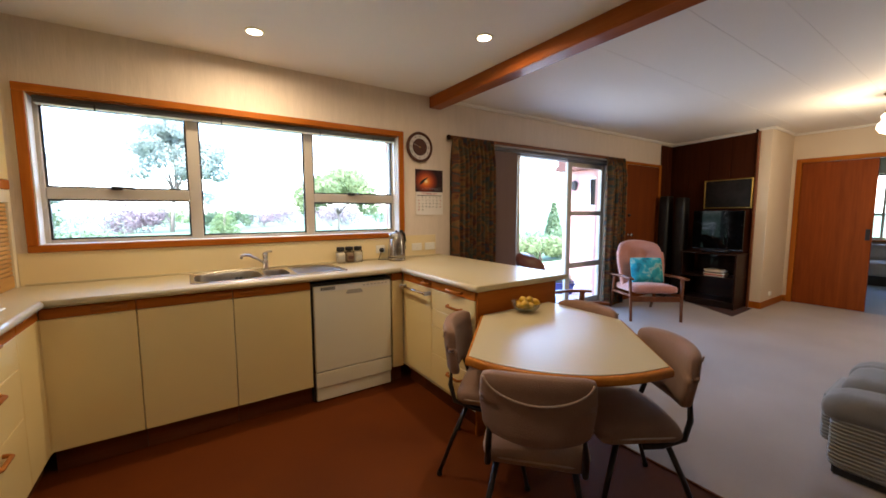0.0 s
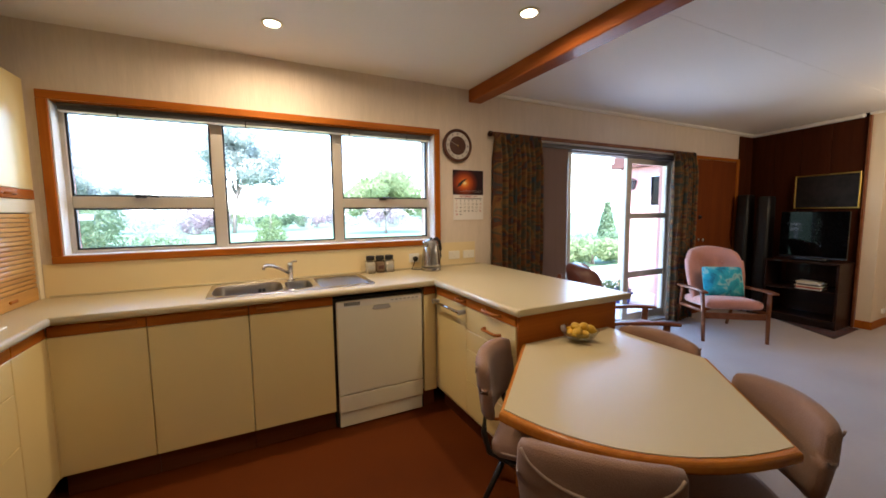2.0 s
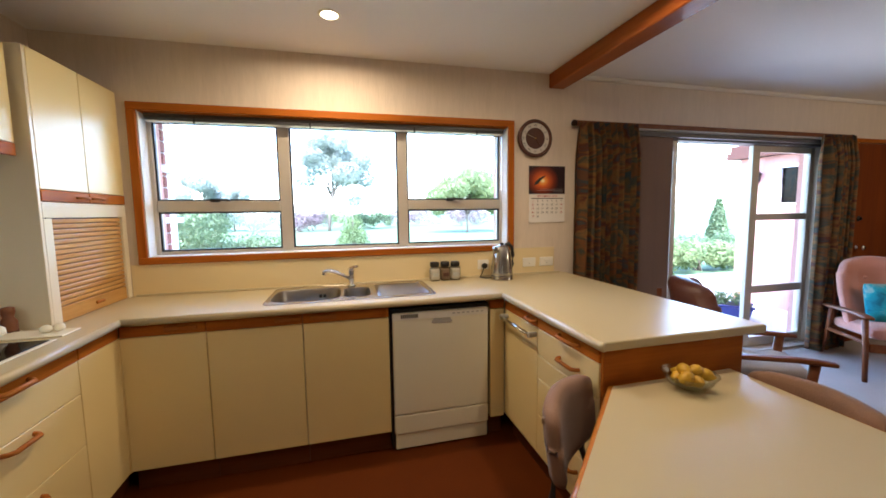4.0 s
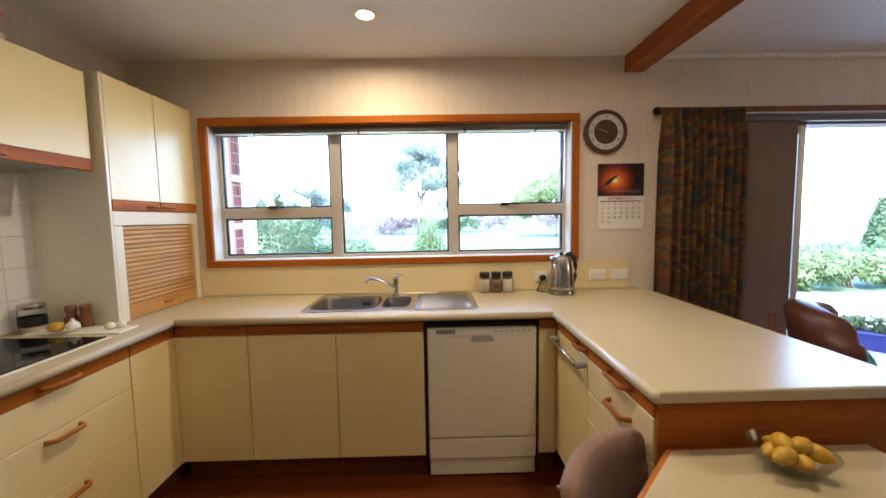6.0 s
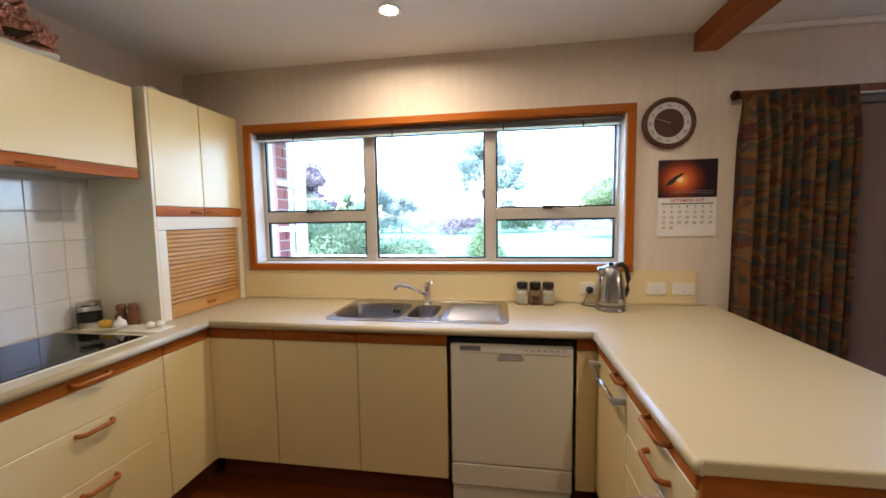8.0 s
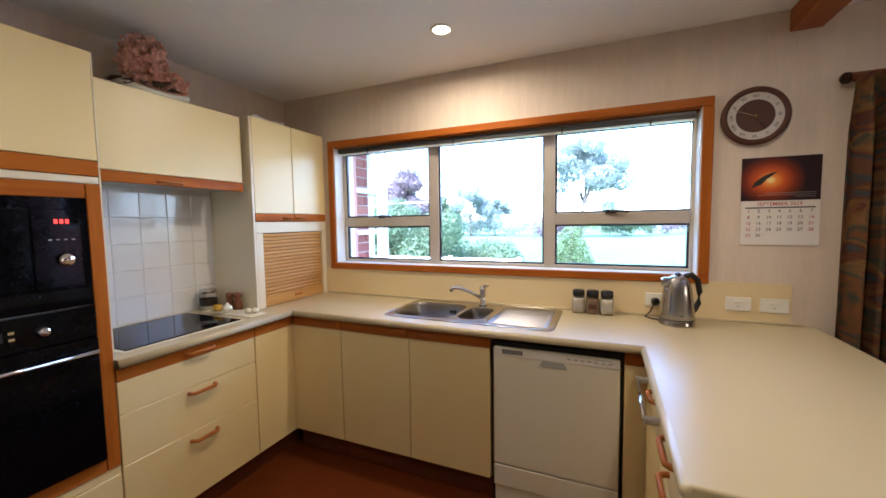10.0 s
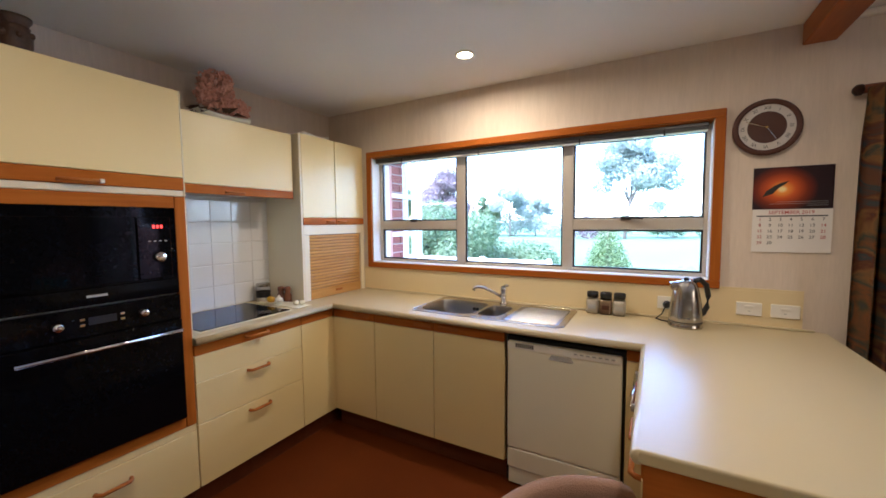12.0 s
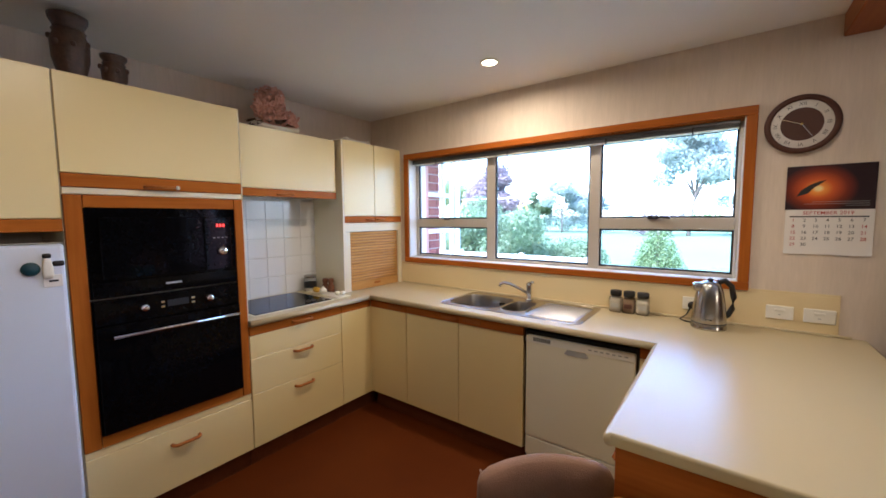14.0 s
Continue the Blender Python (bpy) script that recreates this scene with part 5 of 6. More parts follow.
def dining_chair():
    c = thing("dining_chair", label="vintage dining chair in beige cloth on splayed black steel legs", category="chair", group="chairs round the dining table")
    part("seat", rbox(0.42, 0.37, 0.085, 0.040, 7, lambda x, y, z: (x * (1 - 0.10 * (y + 0.2)), y, z + (0.02 * (1 - (x / 0.22) ** 2 - (y / 0.22) ** 2) if z > 0 else 0)), (0, -0.028, 0.425)), FABRIC, c, smooth=True)
    part("seat_piping", tube([(0.205 * math.copysign(abs(math.cos(a)) ** 0.35, math.cos(a)), -0.028 + 0.185 * math.copysign(abs(math.sin(a)) ** 0.35, math.sin(a)), 0.422) for a in [2 * math.pi * i / 40 for i in range(40)]], 0.005, 6, closed=True), PIPING, c, smooth=True)
    bk = part("backrest", rbox(0.43, 0.062, 0.285, 0.029, 9, lambda x, y, z: (x * (1 - 0.25 * max(0, z) - 0.55 * max(0, -z)), y - 0.055 * (x / 0.22) ** 2 + 0.10 * z, z + (-0.018 * (x / 0.22) ** 2 if z > 0 else 0.03 * (x / 0.22) ** 2)), (0, 0.215, 0.655)), FABRIC, c, "curved padded backrest", smooth=True)
    part("back_piping", tube([(0.195 * math.sin(a), 0.2495 - 0.055 * math.sin(a) ** 2 * 0.9 + 0.10 * (0.125 - 0.075 * math.cos(a)), 0.655 + 0.125 - 0.085 * math.cos(a)) for a in [-1.45 + 2.9 * i / 20 for i in range(21)]], 0.0042, 6), PIPING, bk, "pale curved seam", smooth=True)
    for s in (-1, 1):
        part("rear_leg", tube([(s * 0.17, 0.175, 0.64), (s * 0.175, 0.185, 0.48), (s * 0.18, 0.16, 0.40), (s * 0.18, 0.06, 0.372), (s * 0.178, -0.02, 0.37)], 0.013, 8), BLACKMETAL, c, "black steel back support", smooth=True)
        part("leg", tube([(s * 0.15, 0.10, 0.372), (s * 0.185, 0.17, 0.20), (s * 0.215, 0.235, 0.012)], 0.013, 8, taper=0.010), BLACKMETAL, c, smooth=True)
        part("leg", tube([(s * 0.15, -0.12, 0.372), (s * 0.18, -0.17, 0.20), (s * 0.205, -0.215, 0.012)], 0.013, 8, taper=0.010), BLACKMETAL, c, smooth=True)
        part("foot", lathe([(0.013, 0), (0.015, 0.004), (0.012, 0.022)], 10, (s * 0.215, 0.235, 0.0)), BLACK, c)
        part("foot", lathe([(0.013, 0), (0.015, 0.004), (0.012, 0.022)], 10, (s * 0.205, -0.215, 0.0)), BLACK, c)
    part("under_frame", tube([(-0.15, 0.10, 0.376), (0.15, 0.10, 0.376), (0.15, -0.12, 0.376), (-0.15, -0.12, 0.376)], 0.010, 8, closed=True), BLACKMETAL, c)
    return c


def seat_pose(bx, by, fx, fy, z=0.0):
    """Pose of a chair whose back centre is at bx, by and that faces fx, fy."""
    return pose(bx + fx * 0.225, by + fy * 0.225, z, 0, 0, math.degrees(math.atan2(fx, -fy)))


ch = dining_chair()
ch.matrix_basis = seat_pose(2.246, -2.385, 0.738, 0.675)
for args in ((3.115, -2.45, -0.85, 0.527), (2.445, -1.575, 0.65, -0.76), (3.335, -1.84, -1.0, 0.0, 0.006)):
    copy_thing(ch, seat_pose(*args))

bw = thing("glass_bowl", (2.935, -1.665, 0.7625), label="clear glass bowl full of yellow lemons on the table", category="bowl")
part("glass", lathe([(0.045, 0), (0.048, 0.004), (0.068, 0.024), (0.090, 0.062), (0.092, 0.064), (0.087, 0.062), (0.064, 0.028), (0.045, 0.010), (0.01, 0.008)], 32), BOWLGLASS, bw, smooth=True).matrix_basis = pose(0.004, -0.002, 0, 0, 0, -35) @ Matrix.Diagonal((1.05, 0.98, 1.0, 1.0))
for i, (x, y, z) in enumerate(((0, 0, 0.04), (0.055, 0.01, 0.055), (-0.05, 0.02, 0.055), (0.0, -0.055, 0.055), (0.01, 0.06, 0.055), (0.03, -0.02, 0.095), (-0.03, 0.0, 0.098), (0.075, -0.04, 0.078), (-0.06, -0.045, 0.075))):
    lm = thing("lemon", (2.935 + 0.66 * x, -1.665 + 0.66 * y, 0.7625 + 0.74 * z + 0.004), i * 57.0, label="ripe yellow lemon in the glass bowl", category="lemon", group="lemons in the bowl")
    part("peel", lathe([(0.003, -0.034), (0.009, -0.029), (0.020, -0.016), (0.023, 0.0), (0.020, 0.016), (0.009, 0.029), (0.004, 0.035)], 16), LEMON, lm, smooth=True).matrix_basis = pose(0, 0, 0, 75 + 9 * (i % 4), 0, 0)


# ---- curtains ----
def pleated(x0, x1, z0, z1, y, folds, depth, seed):
    """A gathered curtain with pinched head pleats."""
    r = random.Random(seed)
    b = bmesh.new()
    n, rows = folds * 8, 26
    ph = [r.uniform(-0.5, 0.5) for _ in range(folds + 2)]
    amp = [r.uniform(0.6, 1.2) for _ in range(folds + 2)]
    grid = []
    for j in range(rows + 1):
        v = j / rows
        line = []
        for i in range(n + 1):
            u = i / n
            f = u * folds
            k = int(f)
            a = depth * (0.35 + 0.65 * min(1, (1 - v) / 0.12)) * (amp[k] * (1 - (f - k)) + amp[k + 1] * (f - k))
            q = math.sin(2 * math.pi * f + ph[k] * min(1, 3 * (1 - v)))
            w = math.copysign(abs(q) ** 0.7, q) + 0.3 * math.sin(4 * math.pi * f + 1.3)
            spread = 1 + 0.03 * (1 - v)
            xm = (x0 + x1) / 2
            line.append(b.verts.new((xm + (x0 + u * (x1 - x0) - xm) * spread, y + a * w, z0 + v * (z1 - z0))))
        grid.append(line)
    for j in range(rows):
        for i in range(n):
            b.faces.new((grid[j][i], grid[j][i + 1], grid[j + 1][i + 1], grid[j + 1][i]))
    bmesh.ops.solidify(b, geom=b.faces[:], thickness=0.003)
    return b


for x0, x1, f, lab in ((3.505, 4.035, 10, "gathered printed curtain in dark green, rust and blue"), (6.15, 6.54, 8, "narrow gathered printed curtain beside the timber door")):
    cu = thing("curtain", ((x0 + x1) / 2, -0.10, 0.03), label=lab, category="curtain", group="lounge curtains")
    part("cloth", pleated(x0, x1, 0.03, 2.128, -0.108, f, 0.064, f), CURTAIN, cu, place=True, smooth=True)
    part("heading_tape", box(x0 + 0.01, -0.078, 2.04, x1 - 0.01, -0.072, 2.12), CURTAIN, cu, place=True)
rod = thing("curtain_track", (5.15, -0.06, 2.13), label="timber curtain rail above the sliding door", category="curtain rail")
part("rail", box(3.50, -0.066, 2.112, 6.60, -0.030, 2.150, 0.006), CHAIRWOOD, rod, place=True)
part("glide_strip", box(3.54, -0.056, 2.106, 6.58, -0.040, 2.112), PLASTIC, rod, "white glide strip", place=True)
for x in (3.49, 6.61):
    part("end_knob", lathe([(0.012, -0.02), (0.026, -0.008), (0.026, 0.012), (0.012, 0.022)], 14), DARKWOOD, rod, place=False, smooth=True).matrix_basis = pose(x - 5.15, 0.012, 0.0, 0, 90, 0)
for x in (3.56, 5.2, 6.55):
    part("bracket", box(x - 0.01, -0.030, 2.12, x + 0.01, 0.0, 2.145), TRIM_X, rod, place=True)

vb = thing("vertical_blind", (4.34, -0.02, 0.05), label="stacked brown cloth vertical blind at the side of the door", category="blind")
part("head_rail", box(3.78, -0.025, 2.062, 6.40, 0.015, 2.098, 0.003), DARKALU, vb, place=True)
for i in range(16):
    x = 4.055 + 0.0285 * i
    b = box(-0.01425, -0.0012, 0.04, 0.01425, 0.0012, 2.06)
    s = part("slat", b, BLINDC, vb)
    s.matrix_basis = pose(x - 4.34, 0.018, -0.05)


# ---- lounge furniture ----
def armchair(cloth, seat_cloth, label):
    c = thing("armchair", label=label, category="armchair")
    part("seat_cushion", rbox(0.54, 0.54, 0.11, 0.05, 7, lambda x, y, z: (x, y, z - 0.10 * y + (0.015 if z > 0 else 0) * (1 - (x / 0.27) ** 2)), (0, -0.02, 0.385)), seat_cloth, c, smooth=True)
    bk = part("back_cushion", rbox(0.58, 0.12, 0.66, 0.055, 11, lambda x, y, z: (x * (1.04 - 0.95 * max(0, z - 0.16) - 0.40 * max(0, -z)), y + 0.24 * z - 0.10 * (x / 0.29) ** 2 - (0.0 if y > 0 else -0.055) * math.exp(-((abs(x) - 0.10) / 0.05) ** 2 - ((abs(z - 0.05) - 0.08) / 0.05) ** 2), z - 0.05 * (x / 0.29) ** 2 * (1 if z > 0.2 else 0)), (0, 0.215, 0.68)), cloth, c, "buttoned high back cushion", smooth=True)
    for x in (-0.10, 0.10):
        for z in (0.66, 0.82):
            part("button", rbox(0.026, 0.016, 0.026, 0.007, 3, None, (x, 0.215 + 0.24 * (z - 0.68) - 0.066 - 0.012, z)), cloth, bk)
    for s in (-1, 1):
        part("arm", rbox(0.065, 0.60, 0.030, 0.014, 8, lambda x, y, z: (x * (1 - 0.5 * (y + 0.1)) + s * 0.03 * max(0, -y), y, z + 0.10 * (-y) - 0.15 * max(0, -y - 0.18)), (s * 0.315, -0.03, 0.545)), CHAIRWOOD, c, "shaped timber arm", smooth=True)
        part("front_leg", tube([(s * 0.30, -0.29, 0.0), (s * 0.305, -0.275, 0.30), (s * 0.315, -0.26, 0.548)], 0.017, 10, taper=0.021), CHAIRWOOD, c, smooth=True)
        part("rear_leg", tube([(s * 0.28, 0.34, 0.0), (s * 0.285, 0.26, 0.25), (s * 0.30, 0.19, 0.525)], 0.017, 10, taper=0.020), CHAIRWOOD, c, smooth=True)
        part("side_rail", tube([(s * 0.295, -0.27, 0.33), (s * 0.285, 0.26, 0.27)], 0.018, 8), CHAIRWOOD, c, smooth=True)
        part("back_slat", tube([(s * 0.23, 0.27, 0.30), (s * 0.23, 0.355, 0.87)], 0.014, 8), CHAIRWOOD, c, smooth=True)
    part("front_rail", box(-0.285, -0.285, 0.255, 0.285, -0.262, 0.325, 0.005), CHAIRWOOD, c)
    part("rear_rail", box(-0.27, 0.255, 0.25, 0.27, 0.275, 0.31, 0.005), CHAIRWOOD, c)
    return c


ac = armchair(PINKFAB, PINKFAB, "dusty pink buttoned armchair with dark timber arms")
for o in ac.children_recursive:
    o.data.transform(Matrix.Diagonal((1.0, 1.22, 0.965, 1.0)))
ac.matrix_basis = pose(6.25, -0.63, 0.006, 0, 0, -38.5)
ac2 = armchair(LEATHER, SEATPALE, "timber-framed armchair with brown back and pale seat")
for o in ac2.children_recursive:
    o.data.transform(Matrix(((0.86, 0, 0, 0), (0, 1.32, -0.15, 0.05), (0, 0, 0.955, 0), (0, 0, 0, 1))))
ac2.matrix_basis = pose(4.21, -0.79, 0.006, 0, 0, 51)


def cushion(at, turn, lean):
    c = thing("cushion", at, label="square teal printed cushion on an armchair", category="cushion", group="teal cushions")
    part("cover", rbox(0.40, 0.14, 0.34, 0.012, 9, lambda x, y, z: (x, y * max(0.10, (1 - (x / 0.215) ** 4) * (1 - (z / 0.185) ** 4)), z)), TEAL, c, smooth=True)
    c.matrix_basis = pose(*at, 0, 0, turn) @ pose(0, 0, 0, lean, 0, 0)
    return c


cushion((6.305, -0.622, 0.595), -38.5, -18)
cushion((4.19, -0.735, 0.60), 51, -14)

# recliner at the edge of the kitchen, facing the kitchen
rc = thing("recliner", (4.35, -3.21, 0.006), -90, label="grey-beige ribbed cloth recliner with padded arms", category="recliner")
for sy in (-1, 1):
    am = part("arm", rbox(0.80, 0.21, 0.34, 0.05, 14, None, (0.02, sy * 0.315, 0.215)), RIBBED, rc, "ribbed arm front", smooth=True)
    part("arm_pad", rbox(0.84, 0.25, 0.16, 0.075, 10, lambda x, y, z: (x, y, z - 0.05 * max(0, -x - 0.25) * 3), (0.0, sy * 0.315, 0.405)), RECL, am, "soft rolled arm pad", smooth=True)
part("footrest", rbox(0.10, 0.40, 0.30, 0.035, 12, None, (-0.40, 0, 0.235)), RIBBED, rc, "ribbed footrest panel", smooth=True)
part("seat_cushion", rbox(0.70, 0.42, 0.20, 0.08, 8, None, (-0.04, 0, 0.40)), RECL, rc, smooth=True)
part("backrest", rbox(0.26, 0.66, 0.72, 0.10, 9, lambda x, y, z: (x + 0.25 * z, y, z), (0.40, 0, 0.68)), RECL, rc, smooth=True)
part("base", box(-0.36, -0.38, 0.0, 0.40, 0.38, 0.07, 0.01), BLACK, rc)
for o in rc.children_recursive:
    o.data.transform(Matrix.Diagonal((1.0, 1.0, 0.93, 1.0)))

# alcove furniture
tv = thing("tv_stand", (7.62, -0.92, 0.006), label="dark timber open-shelf television stand", category="tv stand")
for yy in (-1.235, -0.555):
    part("side", box(7.42, yy - 0.012, 0.012, 7.82, yy + 0.012, 0.765, 0.003), DARKWOOD, tv, place=True)
for z in (0.09, 0.43, 0.765):
    part("shelf", box(7.41, -1.25, z, 7.825, -0.54, z + 0.022, 0.003), DARKWOOD, tv, place=True)
part("back", box(7.805, -1.22, 0.10, 7.815, -0.62, 0.75), DARKWOOD, tv, place=True)
part("plinth", box(7.46, -1.22, 0.012, 7.80, -0.62, 0.09), DARKWOOD, tv, place=True)
tel = thing("television", (7.60, -0.93, 0.787), label="flat black television on the dark stand", category="television")
part("screen", box(7.585, -1.245, 0.84, 7.625, -0.615, 1.385, 0.006), BLACKGLASS, tel, place=True)
part("bezel", box(7.590, -1.24, 0.815, 7.630, -0.62, 0.84, 0.004), BLACK, tel, place=True)
part("stand_foot", rbox(0.20, 0.34, 0.045, 0.02, 5, None, (0, 0, 0.0225)), BLACK, tel, smooth=True)
for i, (y0, y1, zz, cm) in enumerate(((-1.10, -0.86, 0.452, PAPER), (-1.09, -0.87, 0.468, REDINK), (-1.11, -0.85, 0.484, WHITE), (-1.08, -0.88, 0.500, BLINDM), (-1.10, -0.87, 0.516, PAPER), (-1.07, -0.86, 0.532, WHITE))):
    bk = thing("magazine", (7.50, -0.98, zz), label="magazine in a flat pile on the stand", category="magazine", group="magazines on the stand")
    part("pages", box(7.425, y0, zz, 7.60, y1, zz + 0.0145, 0.002), cm, bk, place=True)
for yy, h in ((-0.16, 1.63), (-0.40, 1.60)):
    sp2 = thing("tower_speaker", (7.70, yy, 0.006), label="tall slim black loudspeaker against the panelling", category="speaker", group="tower speakers")
    part("cabinet", rbox(0.20, 0.15, h - 0.03, 0.03, 5, None, (0, 0, h / 2)), BLACK, sp2, smooth=True)
    part("base_plate", box(-0.13, -0.095, 0.0, 0.13, 0.095, 0.022, 0.004), BLACK, sp2)
pic = thing("framed_picture", (7.83, -0.945, 1.42), label="landscape picture behind glass in a thin gold frame", category="picture")
for a in ((-0.60, -0.585, 1.42, 1.845), (-1.255, -1.24, 1.42, 1.845)):
    part("frame_side", in_alcove(box(7.805, a[0] if a[0] < a[1] else a[1], a[2], 7.832, max(a[0], a[1]), a[3], 0.003)), GOLD, pic, place=True)
for z in (1.42, 1.83):
    part("frame_rail", in_alcove(box(7.806, -1.24, z, 7.832, -0.60, z + 0.015, 0.003)), GOLD, pic, place=True)
part("print", in_alcove(box(7.818, -1.24, 1.435, 7.832, -0.60, 1.83)), DARKPRINT, pic, "dark muted print under glass", place=True)
mat_ = thing("hearth_mat", (7.4, -1.0, 0.006), label="dark patterned mat in front of the television stand", category="mat")
part("pile", prism([(7.62, -0.50), (7.115, -1.335), (7.79, -1.325), (7.79, -0.50)], 0.006, 0.0115), RUG, mat_, place=True)
part("border", prism([(7.60, -0.47), (7.08, -1.354), (7.80, -1.344), (7.80, -0.47)], 0.0055, 0.0095), DARKWOOD, mat_, place=True)
ph = thing("phone_socket", (8.2, -1.425, 0.16), label="small white phone socket above the skirting", category="outlet")
part("plate", box(-0.04, -0.005, 0.0, 0.04, 0.015, 0.06, 0.003), PLASTIC, ph)

# pendant lamp
pd = thing("ceiling_lamp", (6.95, -2.56, CEILING), label="opal glass ceiling lamp with brass fitting, switched on", category="ceiling lamp")
part("ceiling_rose", lathe([(0.06, 0), (0.055, -0.02), (0.012, -0.03), (0.012, -0.16), (0.05, -0.17), (0.05, -0.19)], 20), GOLD, pd, smooth=True)
part("shade", lathe([(0.045, -0.18), (0.07, -0.21), (0.062, -0.25), (0.09, -0.29), (0.095, -0.33), (0.065, -0.37), (0.02, -0.385)], 28), OPAL, pd, "fluted opal glass shade", smooth=True)
part("finial", lathe([(0.02, -0.38), (0.022, -0.40), (0.006, -0.425)], 14), GOLD, pd, smooth=True)
li = bpy.data.lights.new("ceiling_lamp_bulb", "POINT")
li.energy, li.color, li.shadow_soft_size = 2.6, (1.0, 0.76, 0.46), 0.10
o = new("ceiling_lamp_bulb", li)
o.matrix_world = pose(6.95, -2.52, CEILING - 0.55)

# couch in the next room
cc = thing("couch", (12.0, -1.9, 0.004), label="low beige couch under the far window", category="couch")
part("seat", rbox(0.75, 1.8, 0.26, 0.06, 6, None, (0, 0, 0.30)), SEATPALE, cc, smooth=True)
part("backrest", rbox(0.2, 1.8, 0.36, 0.07, 6, None, (0.33, 0, 0.55)), SEATPALE, cc, smooth=True)
part("base", box(-0.33, -0.86, 0.0, 0.36, 0.86, 0.18, 0.01), BLACK, cc)

# ---- garden ----
GR = -0.35
g = bmesh.new()
bmesh.ops.create_grid(g, x_segments=60, y_segments=60, size=900)
for v in g.verts:
    v.co.z = GR + 0.0 * v.co.x
structure("ground", g, GRASS, "wide mown lawn around the house", "lawn")
structure("path", box(3.2, 0.31, GR, 15.0, 5.0, GR + 0.03), PAVE, "pale concrete path outside the sliding door", "path")
structure("path_edge", box(3.2, 5.0, GR, 15.0, 5.15, GR + 0.08, 0.01), PAVE, "concrete garden edging", "edging")

ex = bmesh.new()
for x0, z0, x1, z1 in ((-0.12, GR, 0.49, 2.5), (2.95, GR, 3.74, 2.5), (0.49, GR, 2.95, 1.12), (6.46, GR, 9.0, 2.5)):
    box(x0, 0.255, z0, x1, 0.30, z1, bm=ex)
structure("wall_outside", ex, PINKWALL, "rendered outside face of the house wall", "wall")
structure("eave", box(-1.5, 0.255, 2.42, 9.0, 0.85, 2.50), WHITEPAINT, "white painted soffit over the windows", "eave")
structure("gutter", box(-1.5, 0.85, 2.34, 9.0, 0.95, 2.50, 0.01), WHITEPAINT, "white gutter along the eave", "gutter")

# pink wing of the house beyond the sliding door
wing = thing("house_wing", (10.5, 1.7, GR), label="pink rendered wing of the house with a window and brown eave", category="house")
wb = bmesh.new()
for y0, z0, y1, z1 in ((0.30, GR, 1.65, 2.35), (1.65, GR, 2.25, 1.48), (1.65, 2.18, 2.25, 2.35), (2.25, GR, 2.90, 2.35)):
    box(9.0, y0, z0, 9.25, y1, z1, bm=wb)
box(9.25, 2.65, GR, 12.5, 2.90, 2.35, bm=wb)
part("wall", wb, PINKWALL, wing, place=True)
part("roof", prism([(8.78, 0.96), (12.8, 0.96), (12.8, 3.0), (8.78, 3.0)], 2.35, 2.47), BROWNDIAL, wing, "brown eave and roof", place=True)
part("roof_slope", box(8.82, 0.96, 2.47, 12.8, 2.96, 2.60), BROWNDIAL, wing, place=True)
wf = part("window", box(9.0, 1.65, 1.48, 9.05, 1.70, 2.18), WHITEPAINT, wing, place=True)
for a in ((2.20, 1.48, 2.25, 2.18), (1.70, 1.48, 2.20, 1.53), (1.70, 2.13, 2.20, 2.18)):
    part("frame", box(9.0, a[0], a[1], 9.05, a[2], a[3]), WHITEPAINT, wf, place=True)
part("window_pane", box(9.06, 1.70, 1.53, 9.07, 2.20, 2.13), BLACKGLASS, wf, place=True)
lan = thing("wall_lantern", (8.93, 2.55, 1.88), label="small black wall lantern on the pink wing", category="lantern")
part("lantern_body", lathe([(0.03, 0), (0.06, 0.04), (0.07, 0.16), (0.09, 0.18), (0.02, 0.24)], 8), BLACK, lan)
part("arm", box(0.0, -0.012, 0.08, 0.07, 0.012, 0.11), BLACK, lan)

# brick pier left of the window, brick by brick
pier = thing("brick_pier", (0.30, 0.50, GR), label="red brick pier with white bands outside the kitchen window", category="brick wall")
part("mortar_core", box(0.16, 0.305, GR, 0.394, 0.60, 2.40), MORTAR, pier, place=True)
z, row = 0.80, 0
while z < 2.36:
    for k in range(-1, 3):
        a = 0.305 + k * 0.245 + (0.12 if row % 2 else 0.0)
        y0, y1 = max(0.305, a), min(0.60, a + 0.235)
        if y1 - y0 > 0.04:
            part("brick", box(0.385, y0, z, 0.402, y1, z + 0.076, 0.003), RED_BRICK, pier, place=True)
    z += 0.086
    row += 1
for z in (1.765, 1.385):
    part("white_band", box(0.27, 0.302, z, 0.43, 0.78, z + 0.045, 0.004), WHITEPAINT, pier, "white painted band", place=True)
for x, y in ((0.293, 0.80), (0.205, 1.10), (0.153, 1.30)):
    ps = thing("white_post", (x, y, GR), label="slim white painted veranda post", category="post", group="veranda posts")
    part("post", box(-0.022, -0.022, 0.0, 0.022, 0.022, 2.34 - GR, 0.003), WHITEPAINT, ps)
    part("foot_plate", box(-0.05, -0.05, 0.0, 0.05, 0.05, 0.012), STEEL, ps)
rail = thing("white_rail", (0.9, 2.6, GR), label="low white painted timber rail across the garden", category="fence")
for z in (0.78, 0.93):
    part("rail_bar", box(-1.8, 2.58, z, 1.45, 2.62, z + 0.05, 0.004), WHITEPAINT, rail, place=True)
for x in (-1.7, -0.7, 0.4, 1.4):
    part("rail_post", box(x - 0.03, 2.62, GR, x + 0.03, 2.68, 1.0, 0.004), WHITEPAINT, rail, place=True)


